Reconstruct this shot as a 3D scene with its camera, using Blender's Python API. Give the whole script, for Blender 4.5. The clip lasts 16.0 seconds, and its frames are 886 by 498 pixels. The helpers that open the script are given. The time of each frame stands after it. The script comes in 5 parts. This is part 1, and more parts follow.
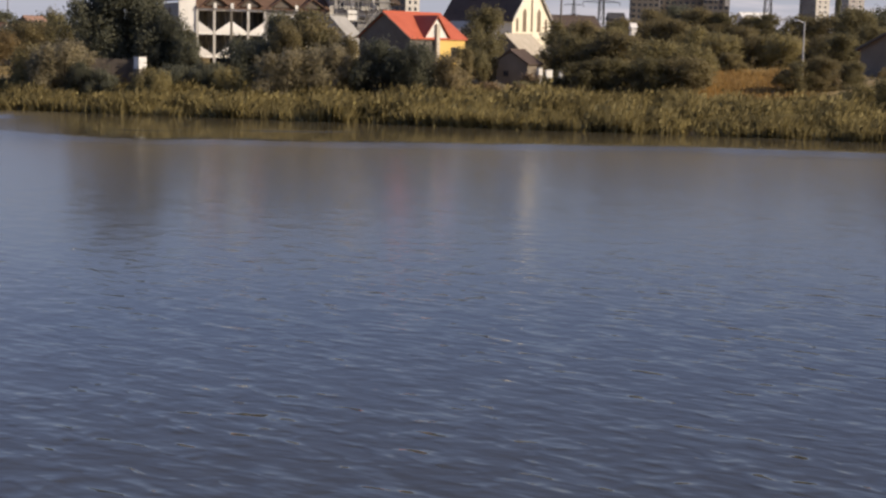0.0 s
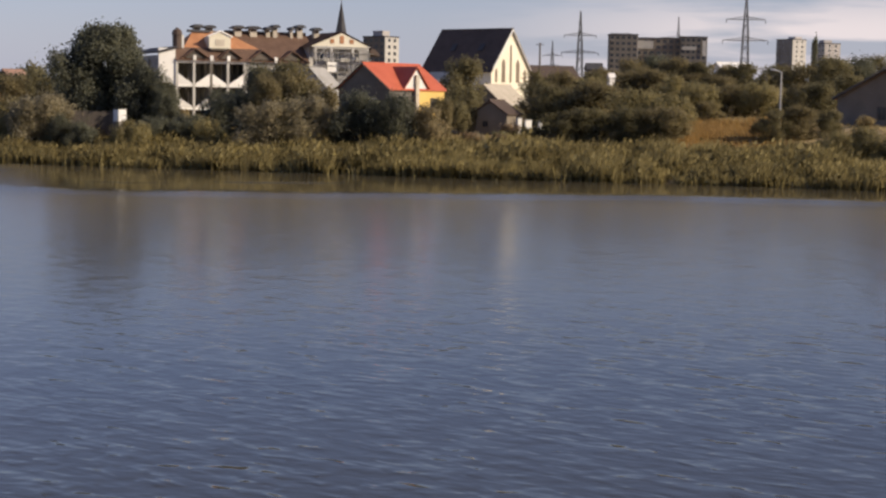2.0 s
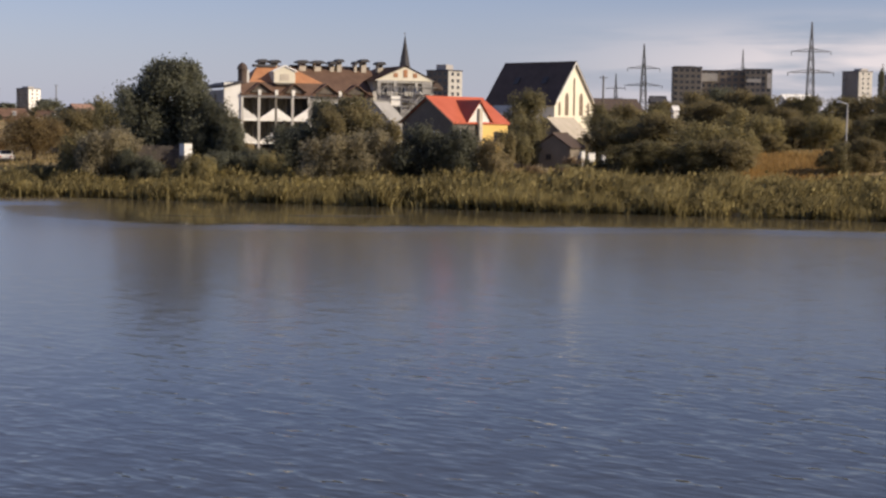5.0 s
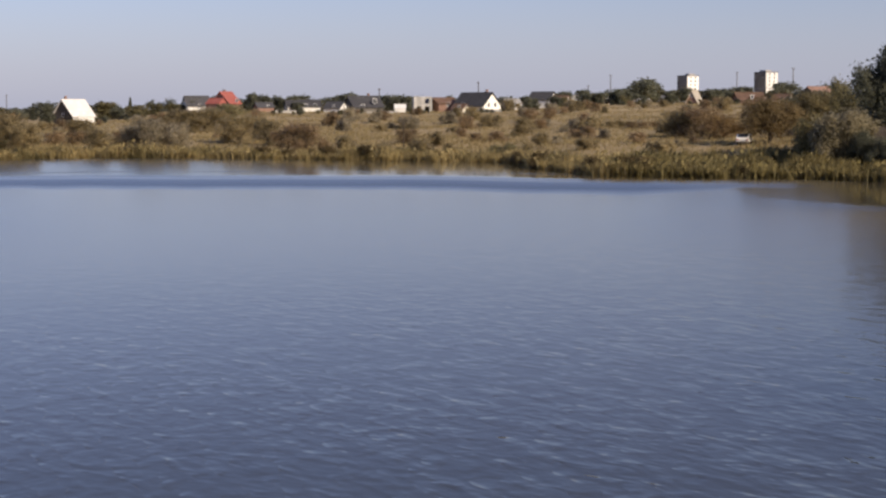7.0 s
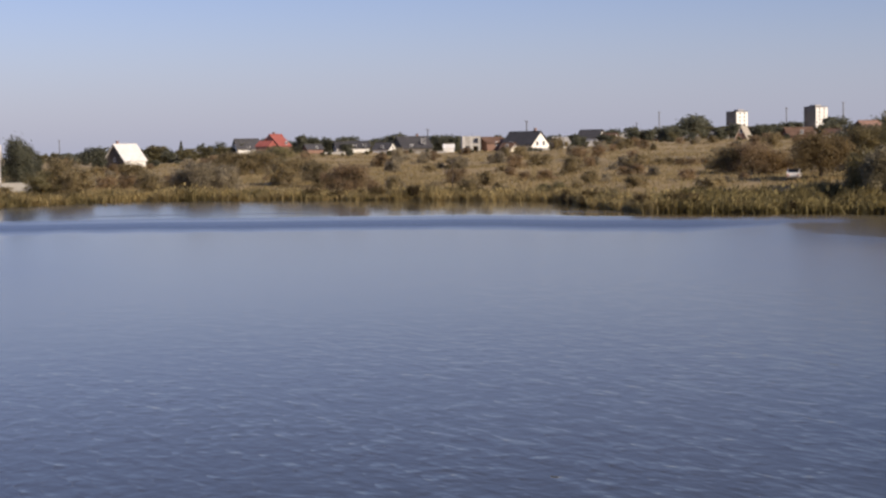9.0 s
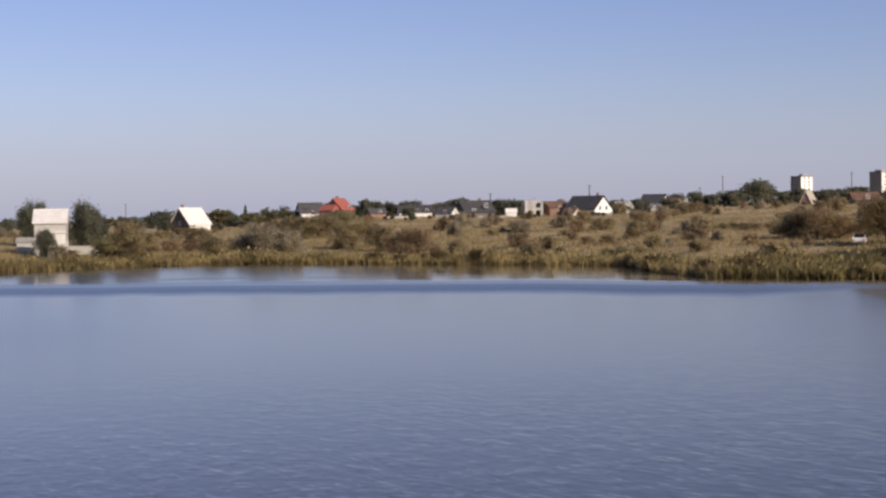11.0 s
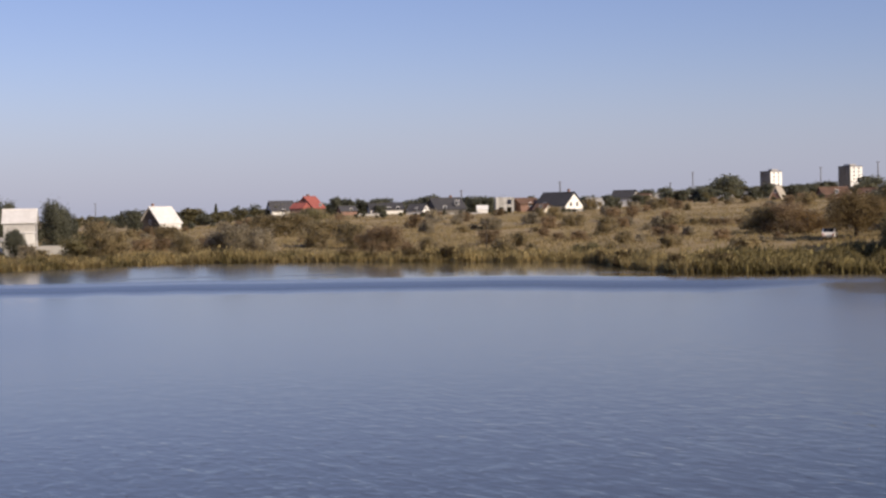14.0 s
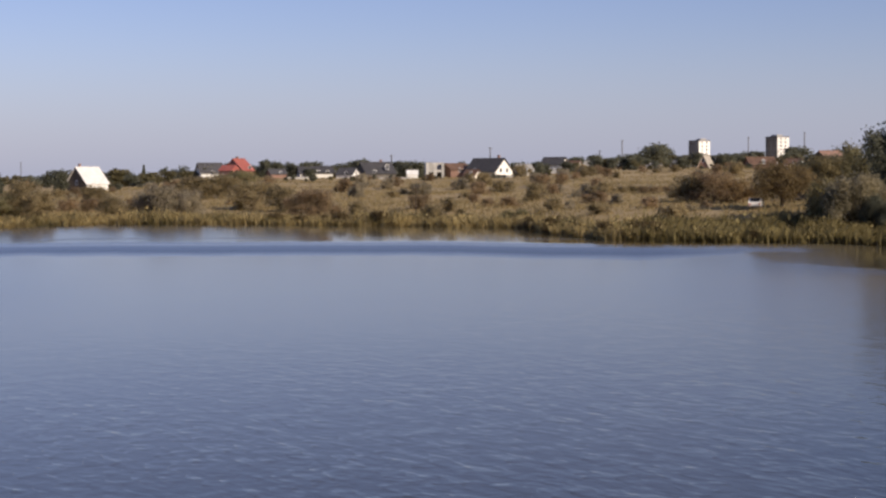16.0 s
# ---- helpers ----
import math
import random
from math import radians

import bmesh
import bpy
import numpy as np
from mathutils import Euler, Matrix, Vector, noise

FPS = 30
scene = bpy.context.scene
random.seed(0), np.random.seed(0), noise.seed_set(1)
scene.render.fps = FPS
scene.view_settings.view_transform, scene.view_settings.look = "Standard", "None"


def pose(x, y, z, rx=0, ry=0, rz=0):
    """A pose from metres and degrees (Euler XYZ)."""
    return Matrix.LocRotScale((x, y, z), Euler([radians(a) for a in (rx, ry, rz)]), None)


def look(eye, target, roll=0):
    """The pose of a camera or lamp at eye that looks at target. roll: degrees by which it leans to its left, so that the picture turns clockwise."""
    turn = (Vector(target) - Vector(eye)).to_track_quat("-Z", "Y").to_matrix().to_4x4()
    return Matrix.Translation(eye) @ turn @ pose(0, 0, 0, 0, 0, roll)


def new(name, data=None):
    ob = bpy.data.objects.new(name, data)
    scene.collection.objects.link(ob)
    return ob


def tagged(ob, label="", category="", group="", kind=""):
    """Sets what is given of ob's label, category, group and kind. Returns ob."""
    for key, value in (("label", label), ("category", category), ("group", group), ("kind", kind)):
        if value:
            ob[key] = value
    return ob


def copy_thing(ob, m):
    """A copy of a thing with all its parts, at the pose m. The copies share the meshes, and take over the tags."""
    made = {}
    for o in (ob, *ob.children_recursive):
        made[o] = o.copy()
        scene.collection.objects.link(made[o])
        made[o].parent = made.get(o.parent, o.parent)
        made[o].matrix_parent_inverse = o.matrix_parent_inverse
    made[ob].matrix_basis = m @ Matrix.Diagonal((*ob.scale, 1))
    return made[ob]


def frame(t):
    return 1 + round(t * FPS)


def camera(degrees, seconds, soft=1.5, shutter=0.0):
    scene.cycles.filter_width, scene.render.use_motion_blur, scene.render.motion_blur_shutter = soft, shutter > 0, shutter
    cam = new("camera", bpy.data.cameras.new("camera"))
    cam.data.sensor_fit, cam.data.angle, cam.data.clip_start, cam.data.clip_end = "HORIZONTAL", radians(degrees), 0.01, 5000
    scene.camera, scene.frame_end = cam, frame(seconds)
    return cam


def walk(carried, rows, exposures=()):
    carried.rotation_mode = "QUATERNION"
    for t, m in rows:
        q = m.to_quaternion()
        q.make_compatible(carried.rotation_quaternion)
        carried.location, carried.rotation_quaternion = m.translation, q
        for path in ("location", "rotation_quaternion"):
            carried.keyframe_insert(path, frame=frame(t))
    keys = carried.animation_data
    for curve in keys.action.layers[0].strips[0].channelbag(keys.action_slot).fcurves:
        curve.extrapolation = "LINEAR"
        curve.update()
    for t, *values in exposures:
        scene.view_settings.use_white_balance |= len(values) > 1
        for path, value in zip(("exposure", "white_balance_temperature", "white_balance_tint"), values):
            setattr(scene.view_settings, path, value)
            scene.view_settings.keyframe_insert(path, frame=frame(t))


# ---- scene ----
# Camera: a hand-held pan from a high bank, with the eye 7 m over the water.
EYE = 7.0
cam = camera(31.6, 16.0, soft=2.5)
AIM = [  # seconds, heading to the right of +Y, pitch, roll
    (0, -1.60, -7.27, 1.25), (0.5, -1.33, -7.25, 1.44), (1, -1.11, -7.24, 1.58), (1.5, -1.18, -6.71, 1.32),
    (2, -0.92, -5.42, 0.94), (2.5, 0.00, -5.25, 1.30), (3, -0.85, -5.70, 1.16), (3.2, -0.84, -5.79, 1.10),
    (4.4, -1.6, -5.2, 0.9), (5.3, -7.09, -4.03, 0.44), (5.5, -11.00, -4.69, 0.01), (5.6, -12.47, -4.71, -0.1), (5.8, -15.48, -4.82, -0.2), (6, -18.53, -5.10, -0.2), (6.25, -22.3, -5.2, -0.28), (6.5, -25.68, -5.34, -0.12),
    (7, -29.70, -5.03, -0.11), (7.5, -31.49, -4.61, -0.26), (8, -31.66, -3.88, -0.53), (8.5, -32.08, -4.15, -0.57),
    (9, -31.52, -3.57, -0.91), (9.5, -32.88, -2.54, -1.67), (9.7, -33.50, -1.96, -1.56), (11.8, -33.45, -1.21, -0.42),
    (12, -32.85, -1.34, -0.47), (12.5, -32.48, -1.77, -0.62), (13, -32.78, -1.66, -0.67), (13.5, -33.07, -1.35, -0.99),
    (14, -32.72, -1.31, -1.18), (14.5, -33.29, -1.73, -1.24), (15, -33.30, -1.97, -1.21), (15.5, -32.56, -1.46, -0.83),
    (16, -30.15, -2.63, -0.36)]
walk(cam, [(t, pose(0, 0, EYE, 90 + p, 0, -h) @ pose(0, 0, 0, 0, 0, r)) for t, h, p, r in AIM],
     [(0, 0.04, 6750, 9), (3.2, 0.04, 6700, 9), (5.5, 0.03, 6650, 9), (7, -0.04, 6550, 10), (9, -0.1, 6450, 11.5), (16, -0.1, 6420, 11.5)])

# Daylight: low sun from the right, slightly behind the camera.
SUN_HEADING, SUN_HEIGHT = 104.0, 27.0
world = bpy.data.worlds.new("sky")
scene.world = world
world.use_nodes = True
wn, wl = world.node_tree.nodes, world.node_tree.links
wn.clear()
sky = wn.new("ShaderNodeTexSky")
sky.sky_type, sky.sun_disc = "NISHITA", False
sky.sun_elevation, sky.sun_rotation = radians(SUN_HEIGHT), radians(SUN_HEADING)
sky.air_density, sky.dust_density, sky.ozone_density = 1.0, 0.6, 2.5
back = wn.new("ShaderNodeBackground")
back.inputs["Strength"].default_value = 0.11
wout = wn.new("ShaderNodeOutputWorld")
tint = wn.new("ShaderNodeMix")
tint.data_type, tint.blend_type = "RGBA", "MULTIPLY"
tint.inputs[0].default_value = 1.0
tint.inputs[7].default_value = (0.87, 0.79, 1.02, 1)
wl.new(sky.outputs["Color"], tint.inputs[6])
# lavender haze low in the sky, thinning upwards
way = wn.new("ShaderNodeTexCoord")
axes = wn.new("ShaderNodeSeparateXYZ")
wl.new(way.outputs["Generated"], axes.inputs[0])
haze = wn.new("ShaderNodeMapRange")
haze.interpolation_type = "SMOOTHERSTEP"
haze.inputs["From Min"].default_value, haze.inputs["From Max"].default_value = -0.02, 0.115
haze.inputs["To Min"].default_value, haze.inputs["To Max"].default_value = 0.64, 0.0
wl.new(axes.outputs["Z"], haze.inputs["Value"])
veil = wn.new("ShaderNodeMix")
veil.data_type = "RGBA"
veil.inputs[7].default_value = (3.95, 4.4, 6.05, 1)
wl.new(haze.outputs["Result"], veil.inputs[0])
wl.new(tint.outputs[2], veil.inputs[6])
# a bank of thin pinkish cloud on the sunny side
flat = wn.new("ShaderNodeMapping")
flat.inputs["Scale"].default_value = (3.0, 3.0, 26.0)
wl.new(way.outputs["Generated"], flat.inputs["Vector"])
puff = wn.new("ShaderNodeTexNoise")
puff.inputs["Scale"].default_value, puff.inputs["Detail"].default_value = 1.6, 9.0
wl.new(flat.outputs["Vector"], puff.inputs["Vector"])
shred = wn.new("ShaderNodeMapRange")
shred.inputs["From Min"].default_value, shred.inputs["From Max"].default_value = 0.46, 0.57
wl.new(puff.outputs["Fac"], shred.inputs["Value"])
sunny = wn.new("ShaderNodeMapRange")
sunny.interpolation_type = "SMOOTHSTEP"
sunny.inputs["From Min"].default_value, sunny.inputs["From Max"].default_value = -0.05, 0.22
wl.new(axes.outputs["X"], sunny.inputs["Value"])
lowly = wn.new("ShaderNodeMapRange")
lowly.interpolation_type = "SMOOTHSTEP"
lowly.inputs["From Min"].default_value, lowly.inputs["From Max"].default_value = 0.085, 0.045
wl.new(axes.outputs["Z"], lowly.inputs["Value"])
where = wn.new("ShaderNodeMath")
where.operation = "MULTIPLY"
wl.new(sunny.outputs["Result"], where.inputs[0])
wl.new(lowly.outputs["Result"], where.inputs[1])
cover = wn.new("ShaderNodeMath")
cover.operation = "MULTIPLY"
wl.new(where.outputs[0], cover.inputs[0])
wl.new(shred.outputs["Result"], cover.inputs[1])
cloud = wn.new("ShaderNodeMix")
cloud.data_type = "RGBA"
cloud.inputs[7].default_value = (7.2, 6.5, 6.8, 1)
wl.new(cover.outputs[0], cloud.inputs[0])
wl.new(veil.outputs[2], cloud.inputs[6])
wl.new(cloud.outputs[2], back.inputs["Color"])
wl.new(back.outputs["Background"], wout.inputs["Surface"])
sun = new("sun", bpy.data.lights.new("sun", "SUN"))
sun.data.energy, sun.data.angle, sun.data.color = 5.0, radians(0.6), (1.0, 0.86, 0.68)
sh, se = radians(SUN_HEADING), radians(SUN_HEIGHT)
sun.matrix_world = look((math.sin(sh) * math.cos(se) * 50, math.cos(sh) * math.cos(se) * 50, math.sin(se) * 50), (0, 0, 0))


# ---- materials ----
def surface(name, low, high, scale=3.0, rough=0.8, bump=0.2, fine=30.0, spread=0.15, metal=0.0, island=False, spec=0.3):
    """Two tones mixed by noise at two scales, with a little change from object to object (or leaf to leaf)."""
    m = bpy.data.materials.new(name)
    m.use_nodes = True
    n, l = m.node_tree.nodes, m.node_tree.links
    b = n["Principled BSDF"]
    b.inputs["Roughness"].default_value, b.inputs["Metallic"].default_value = rough, metal
    b.inputs["Specular IOR Level"].default_value = spec
    co = n.new("ShaderNodeTexCoord")
    big, small = n.new("ShaderNodeTexNoise"), n.new("ShaderNodeTexNoise")
    for tex, s, d in ((big, scale, 4), (small, fine, 3)):
        l.new(co.outputs["Object"], tex.inputs["Vector"])
        tex.inputs["Scale"].default_value, tex.inputs["Detail"].default_value = s, d
    ramp = n.new("ShaderNodeValToRGB")
    ramp.color_ramp.elements[0].color, ramp.color_ramp.elements[0].position = (*low, 1), 0.32
    ramp.color_ramp.elements[1].color, ramp.color_ramp.elements[1].position = (*high, 1), 0.68
    blend = n.new("ShaderNodeMath")
    blend.operation, blend.inputs[1].default_value = "MULTIPLY_ADD", 0.35
    l.new(small.outputs["Fac"], blend.inputs[0])
    half = n.new("ShaderNodeMath")
    half.operation, half.inputs[1].default_value = "MULTIPLY", 0.65
    l.new(big.outputs["Fac"], half.inputs[0])
    l.new(half.outputs[0], blend.inputs[2])
    if island:
        pick = n.new("ShaderNodeNewGeometry").outputs["Random Per Island"]
        mix = n.new("ShaderNodeMix")
        mix.inputs["Factor"].default_value = 0.2
        l.new(blend.outputs[0], mix.inputs["A"])
        l.new(pick, mix.inputs["B"])
        l.new(mix.outputs["Result"], ramp.inputs["Fac"])
    else:
        l.new(blend.outputs[0], ramp.inputs["Fac"])
    hsv = n.new("ShaderNodeHueSaturation")
    rnd = n.new("ShaderNodeObjectInfo").outputs["Random"]
    rng = n.new("ShaderNodeMapRange")
    rng.inputs["To Min"].default_value, rng.inputs["To Max"].default_value = 1 - spread, 1 + spread
    l.new(rnd, rng.inputs["Value"])
    l.new(rng.outputs["Result"], hsv.inputs["Value"])
    l.new(ramp.outputs["Color"], hsv.inputs["Color"])
    l.new(hsv.outputs["Color"], b.inputs["Base Color"])
    if bump:
        bu = n.new("ShaderNodeBump")
        bu.inputs["Strength"].default_value, bu.inputs["Distance"].default_value = bump, 0.05
        l.new(blend.outputs[0], bu.inputs["Height"])
        l.new(bu.outputs["Normal"], b.inputs["Normal"])
    return m


def foliage(name, low, high, spread=0.2, clump=0.5, thin_part=0.55):
    """Leaves: a matt skin that lets some light through."""
    m = surface(name, low, high, scale=clump, rough=0.75, bump=0, fine=3.0, spread=spread, island=True, spec=0.12)
    n, l = m.node_tree.nodes, m.node_tree.links
    b = n["Principled BSDF"]
    thin, both = n.new("ShaderNodeBsdfTranslucent"), n.new("ShaderNodeMixShader")
    both.inputs[0].default_value = thin_part
    l.new(b.inputs["Base Color"].links[0].from_socket, thin.inputs["Color"])
    l.new(b.outputs[0], both.inputs[1])
    l.new(thin.outputs[0], both.inputs[2])
    l.new(both.outputs[0], n["Material Output"].inputs["Surface"])
    return m


M = {
    "ground": surface("meadow_soil", (0.25, 0.186, 0.09), (0.4, 0.298, 0.152), 0.035, 0.95, 0.3, 0.9),
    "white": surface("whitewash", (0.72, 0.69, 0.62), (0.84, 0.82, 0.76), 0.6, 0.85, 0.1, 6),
    "cream": surface("cream_render", (0.74, 0.68, 0.52), (0.86, 0.80, 0.64), 0.5, 0.85, 0.1, 6),
    "yellow": surface("yellow_render", (0.62, 0.42, 0.12), (0.72, 0.50, 0.17), 0.7, 0.85, 0.1, 6),
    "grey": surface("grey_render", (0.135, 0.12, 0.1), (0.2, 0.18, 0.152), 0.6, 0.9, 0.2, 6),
    "taupe": surface("taupe_render", (0.17, 0.142, 0.108), (0.23, 0.192, 0.148), 0.6, 0.9, 0.2, 6),
    "concrete": surface("bare_concrete", (0.36, 0.34, 0.31), (0.5, 0.48, 0.43), 0.7, 0.9, 0.2, 8),
    "panel": surface("panel_concrete", (0.33, 0.305, 0.28), (0.46, 0.43, 0.4), 0.15, 0.9, 0.1, 2),
    "brick": surface("brown_brick", (0.22, 0.13, 0.095), (0.32, 0.2, 0.15), 0.8, 0.9, 0.2, 9),
    "timber": surface("weathered_timber_and_shade", (0.085, 0.07, 0.057), (0.15, 0.125, 0.1), 2.0, 0.85, 0.3, 20),
    "redroof": surface("orange_red_metal_roof", (0.4, 0.09, 0.045), (0.5, 0.13, 0.07), 0.6, 0.55, 0.15, 5),
    "orangeroof": surface("orange_tile_roof", (0.36, 0.16, 0.075), (0.48, 0.235, 0.115), 0.8, 0.75, 0.3, 6),
    "brownroof": surface("brown_roof", (0.113, 0.0653, 0.0435), (0.191, 0.117, 0.0783), 0.7, 0.75, 0.3, 6),
    "darkroof": surface("dark_brown_roof", (0.0744, 0.0516, 0.0396), (0.114, 0.0816, 0.0636), 0.5, 0.8, 0.3, 5),
    "greyroof": surface("asbestos_sheet_roof", (0.24, 0.23, 0.21), (0.34, 0.325, 0.3), 0.8, 0.9, 0.3, 8),
    "beigeroof": surface("beige_sheet_roof", (0.42, 0.37, 0.29), (0.56, 0.49, 0.39), 0.8, 0.85, 0.2, 7),
    "dark_steel": surface("dark_weathered_steel", (0.06, 0.06, 0.062), (0.1, 0.1, 0.1), 0.5, 0.7, 0, 5),
    "slate": surface("slate_grey_roof", (0.05, 0.048, 0.05), (0.085, 0.082, 0.084), 0.8, 0.8, 0.2, 8),
    "glass": surface("window_glass", (0.02, 0.024, 0.03), (0.035, 0.04, 0.05), 1, 0.12, 0, 5, spec=0.6),
    "frame": surface("white_window_frame", (0.68, 0.67, 0.64), (0.78, 0.77, 0.74), 2, 0.6, 0, 9),
    "steel": surface("galvanised_steel", (0.16, 0.16, 0.165), (0.24, 0.24, 0.245), 0.5, 0.6, 0, 5, metal=0.6),
    "bark": surface("bark", (0.05, 0.038, 0.028), (0.1, 0.08, 0.06), 2, 0.95, 0.4, 20),
    "leaf_dark": foliage("dark_leaves", (0.115, 0.12, 0.086), (0.215, 0.212, 0.145)),
    "leaf_green": foliage("green_leaves", (0.15, 0.135, 0.07), (0.262, 0.226, 0.12)),
    "leaf_mid": foliage("dull_green_leaves", (0.196, 0.164, 0.083), (0.32, 0.264, 0.14)),
    "leaf_olive": foliage("olive_leaves", (0.257, 0.219, 0.102), (0.385, 0.326, 0.161)),
    "leaf_silver": foliage("silver_willow_leaves", (0.245, 0.212, 0.132), (0.345, 0.298, 0.19)),
    "leaf_rust": foliage("rusty_leaves", (0.24, 0.165, 0.078), (0.38, 0.26, 0.125)),
    "reed": foliage("reed_blades", (0.32, 0.26, 0.118), (0.59, 0.485, 0.215), clump=0.22, thin_part=0.58),
    "reed_pale": foliage("pale_reed_blades", (0.4, 0.315, 0.147), (0.7, 0.555, 0.265), clump=0.16, thin_part=0.58),
    # distance haze is put into these four lighter leaf colours
    "hazed_olive": foliage("hazed_olive_leaves", (0.260, 0.210, 0.116), (0.384, 0.310, 0.172)),
    "hazed_silver": foliage("hazed_silver_leaves", (0.294, 0.254, 0.174), (0.415, 0.356, 0.246)),
    "hazed_brown": foliage("hazed_brown_leaves", (0.267, 0.194, 0.113), (0.395, 0.288, 0.171)),
    "hazed_green": foliage("hazed_green_leaves", (0.227, 0.207, 0.111), (0.357, 0.313, 0.17)),
    "rust_grass": foliage("rusty_dry_grass", (0.338, 0.213, 0.075), (0.55, 0.356, 0.138)),
    "reed_tall": foliage("dark_green_reeds", (0.25, 0.208, 0.094), (0.42, 0.34, 0.155), thin_part=0.55),
    "brownglass": surface("brown_church_glass", (0.16, 0.12, 0.085), (0.24, 0.185, 0.135), 1, 0.3, 0, 5),
    "whiteroof": surface("white_sheet_roof", (0.60, 0.57, 0.52), (0.78, 0.75, 0.70), 0.9, 0.7, 0.2, 5),
    "leaf_umber": foliage("olive_brown_leaves", (0.144, 0.108, 0.0541), (0.243, 0.18, 0.0902)),
    "fadedred": surface("faded_red_roof", (0.26, 0.075, 0.06), (0.35, 0.11, 0.085), 0.6, 0.8, 0.2, 5),
    "grass": foliage("dry_grass", (0.324, 0.254, 0.122), (0.498, 0.392, 0.198)),
}


def water_surface():
    m = bpy.data.materials.new("lake_water")
    m.use_nodes = True
    n, l = m.node_tree.nodes, m.node_tree.links
    b = n["Principled BSDF"]
    # brown painted in for the reeds' reflection and to warm the open lake
    reflection_tint, tint_mix = n.new("ShaderNodeAttribute"), n.new("ShaderNodeMix")
    reflection_tint.attribute_name = "reflection_tint"
    tint_mix.data_type = "RGBA"
    tint_mix.inputs[6].default_value, tint_mix.inputs[7].default_value = (0.044, 0.046, 0.04, 1), (0.19, 0.145, 0.066, 1)
    l.new(reflection_tint.outputs["Fac"], tint_mix.inputs[0])
    l.new(tint_mix.outputs[2], b.inputs["Base Color"])
    b.inputs["IOR"].default_value = 1.333
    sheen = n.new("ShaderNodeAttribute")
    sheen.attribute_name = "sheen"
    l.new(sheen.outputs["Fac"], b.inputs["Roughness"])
    co = n.new("ShaderNodeTexCoord")

    def noise_at(angle, sx, sy, scale, detail):
        turn, mp = n.new("ShaderNodeMapping"), n.new("ShaderNodeMapping")
        turn.inputs["Rotation"].default_value = (0, 0, radians(angle))
        mp.inputs["Scale"].default_value = (sx, sy, 1)
        l.new(co.outputs["Object"], turn.inputs["Vector"])
        l.new(turn.outputs["Vector"], mp.inputs["Vector"])
        t = n.new("ShaderNodeTexNoise")
        t.inputs["Scale"].default_value, t.inputs["Detail"].default_value, t.inputs["Distortion"].default_value = scale, detail, 0.35
        l.new(mp.outputs["Vector"], t.inputs["Vector"])
        return t.outputs["Fac"]

    def mul(a, v):
        k = n.new("ShaderNodeMath")
        k.operation = "MULTIPLY"
        l.new(a, k.inputs[0])
        if isinstance(v, float):
            k.inputs[1].default_value = v
        else:
            l.new(v, k.inputs[1])
        return k.outputs[0]

    def plus(a, c):
        k = n.new("ShaderNodeMath")
        l.new(a, k.inputs[0])
        l.new(c, k.inputs[1])
        return k.outputs[0]

    swell = mul(noise_at(31, 0.62, 1.0, 2.3, 1.0), 0.024)
    ripple = mul(noise_at(44, 0.5, 1.0, 1.1, 1.0), 0.02)
    # trains of short steep wavelets in patches
    turn = n.new("ShaderNodeMapping")
    turn.inputs["Rotation"].default_value = (0, 0, radians(124))
    l.new(co.outputs["Object"], turn.inputs["Vector"])
    wave = n.new("ShaderNodeTexWave")
    wave.wave_profile = "SAW"
    wave.inputs["Scale"].default_value, wave.inputs["Distortion"].default_value = 0.54, 4.2
    wave.inputs["Detail"].default_value, wave.inputs["Detail Scale"].default_value = 1.2, 2.0
    l.new(turn.outputs["Vector"], wave.inputs["Vector"])
    crest = n.new("ShaderNodeMath")  # steep short fronts, long gentle backs
    crest.operation, crest.inputs[1].default_value = "POWER", 1.4
    l.new(wave.outputs["Fac"], crest.inputs[0])
    patch = n.new("ShaderNodeMapRange")
    patch.inputs["From Min"].default_value, patch.inputs["From Max"].default_value = 0.44, 0.64
    patch.inputs["To Min"].default_value = 0.08
    l.new(noise_at(-56, 1.0, 0.6, 1.1, 2.0), patch.inputs["Value"])
    train = mul(mul(crest.outputs[0], patch.outputs["Result"]), 0.029)
    gust = n.new("ShaderNodeMapRange")
    gust.inputs["From Min"].default_value, gust.inputs["From Max"].default_value = 0.38, 0.62
    gust.inputs["To Min"].default_value, gust.inputs["To Max"].default_value = 0.5, 1.0
    l.new(noise_at(10, 0.25, 1.0, 0.03, 2.0), gust.inputs["Value"])
    bu = n.new("ShaderNodeBump")
    bu.inputs["Strength"].default_value, bu.inputs["Distance"].default_value = 1.0, 1.0
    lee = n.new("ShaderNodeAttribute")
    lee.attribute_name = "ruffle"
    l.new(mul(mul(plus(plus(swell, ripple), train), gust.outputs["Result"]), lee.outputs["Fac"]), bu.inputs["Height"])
    # normals tilted to the camera, so the water mirrors higher sky
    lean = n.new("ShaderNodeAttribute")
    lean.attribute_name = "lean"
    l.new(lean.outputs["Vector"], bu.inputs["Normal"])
    l.new(bu.outputs["Normal"], b.inputs["Normal"])
    return m


M["water"] = water_surface()


# ---- building helpers ----
def spot(heading, dist, z=0.0):
    a = radians(heading)
    return Vector((dist * math.sin(a), dist * math.cos(a), z))


def mesh_from(name, verts, faces, material):
    me = bpy.data.meshes.new(name)
    me.from_pydata([tuple(v) for v in verts], [], faces)
    me.materials.append(material)
    me.update()
    return me


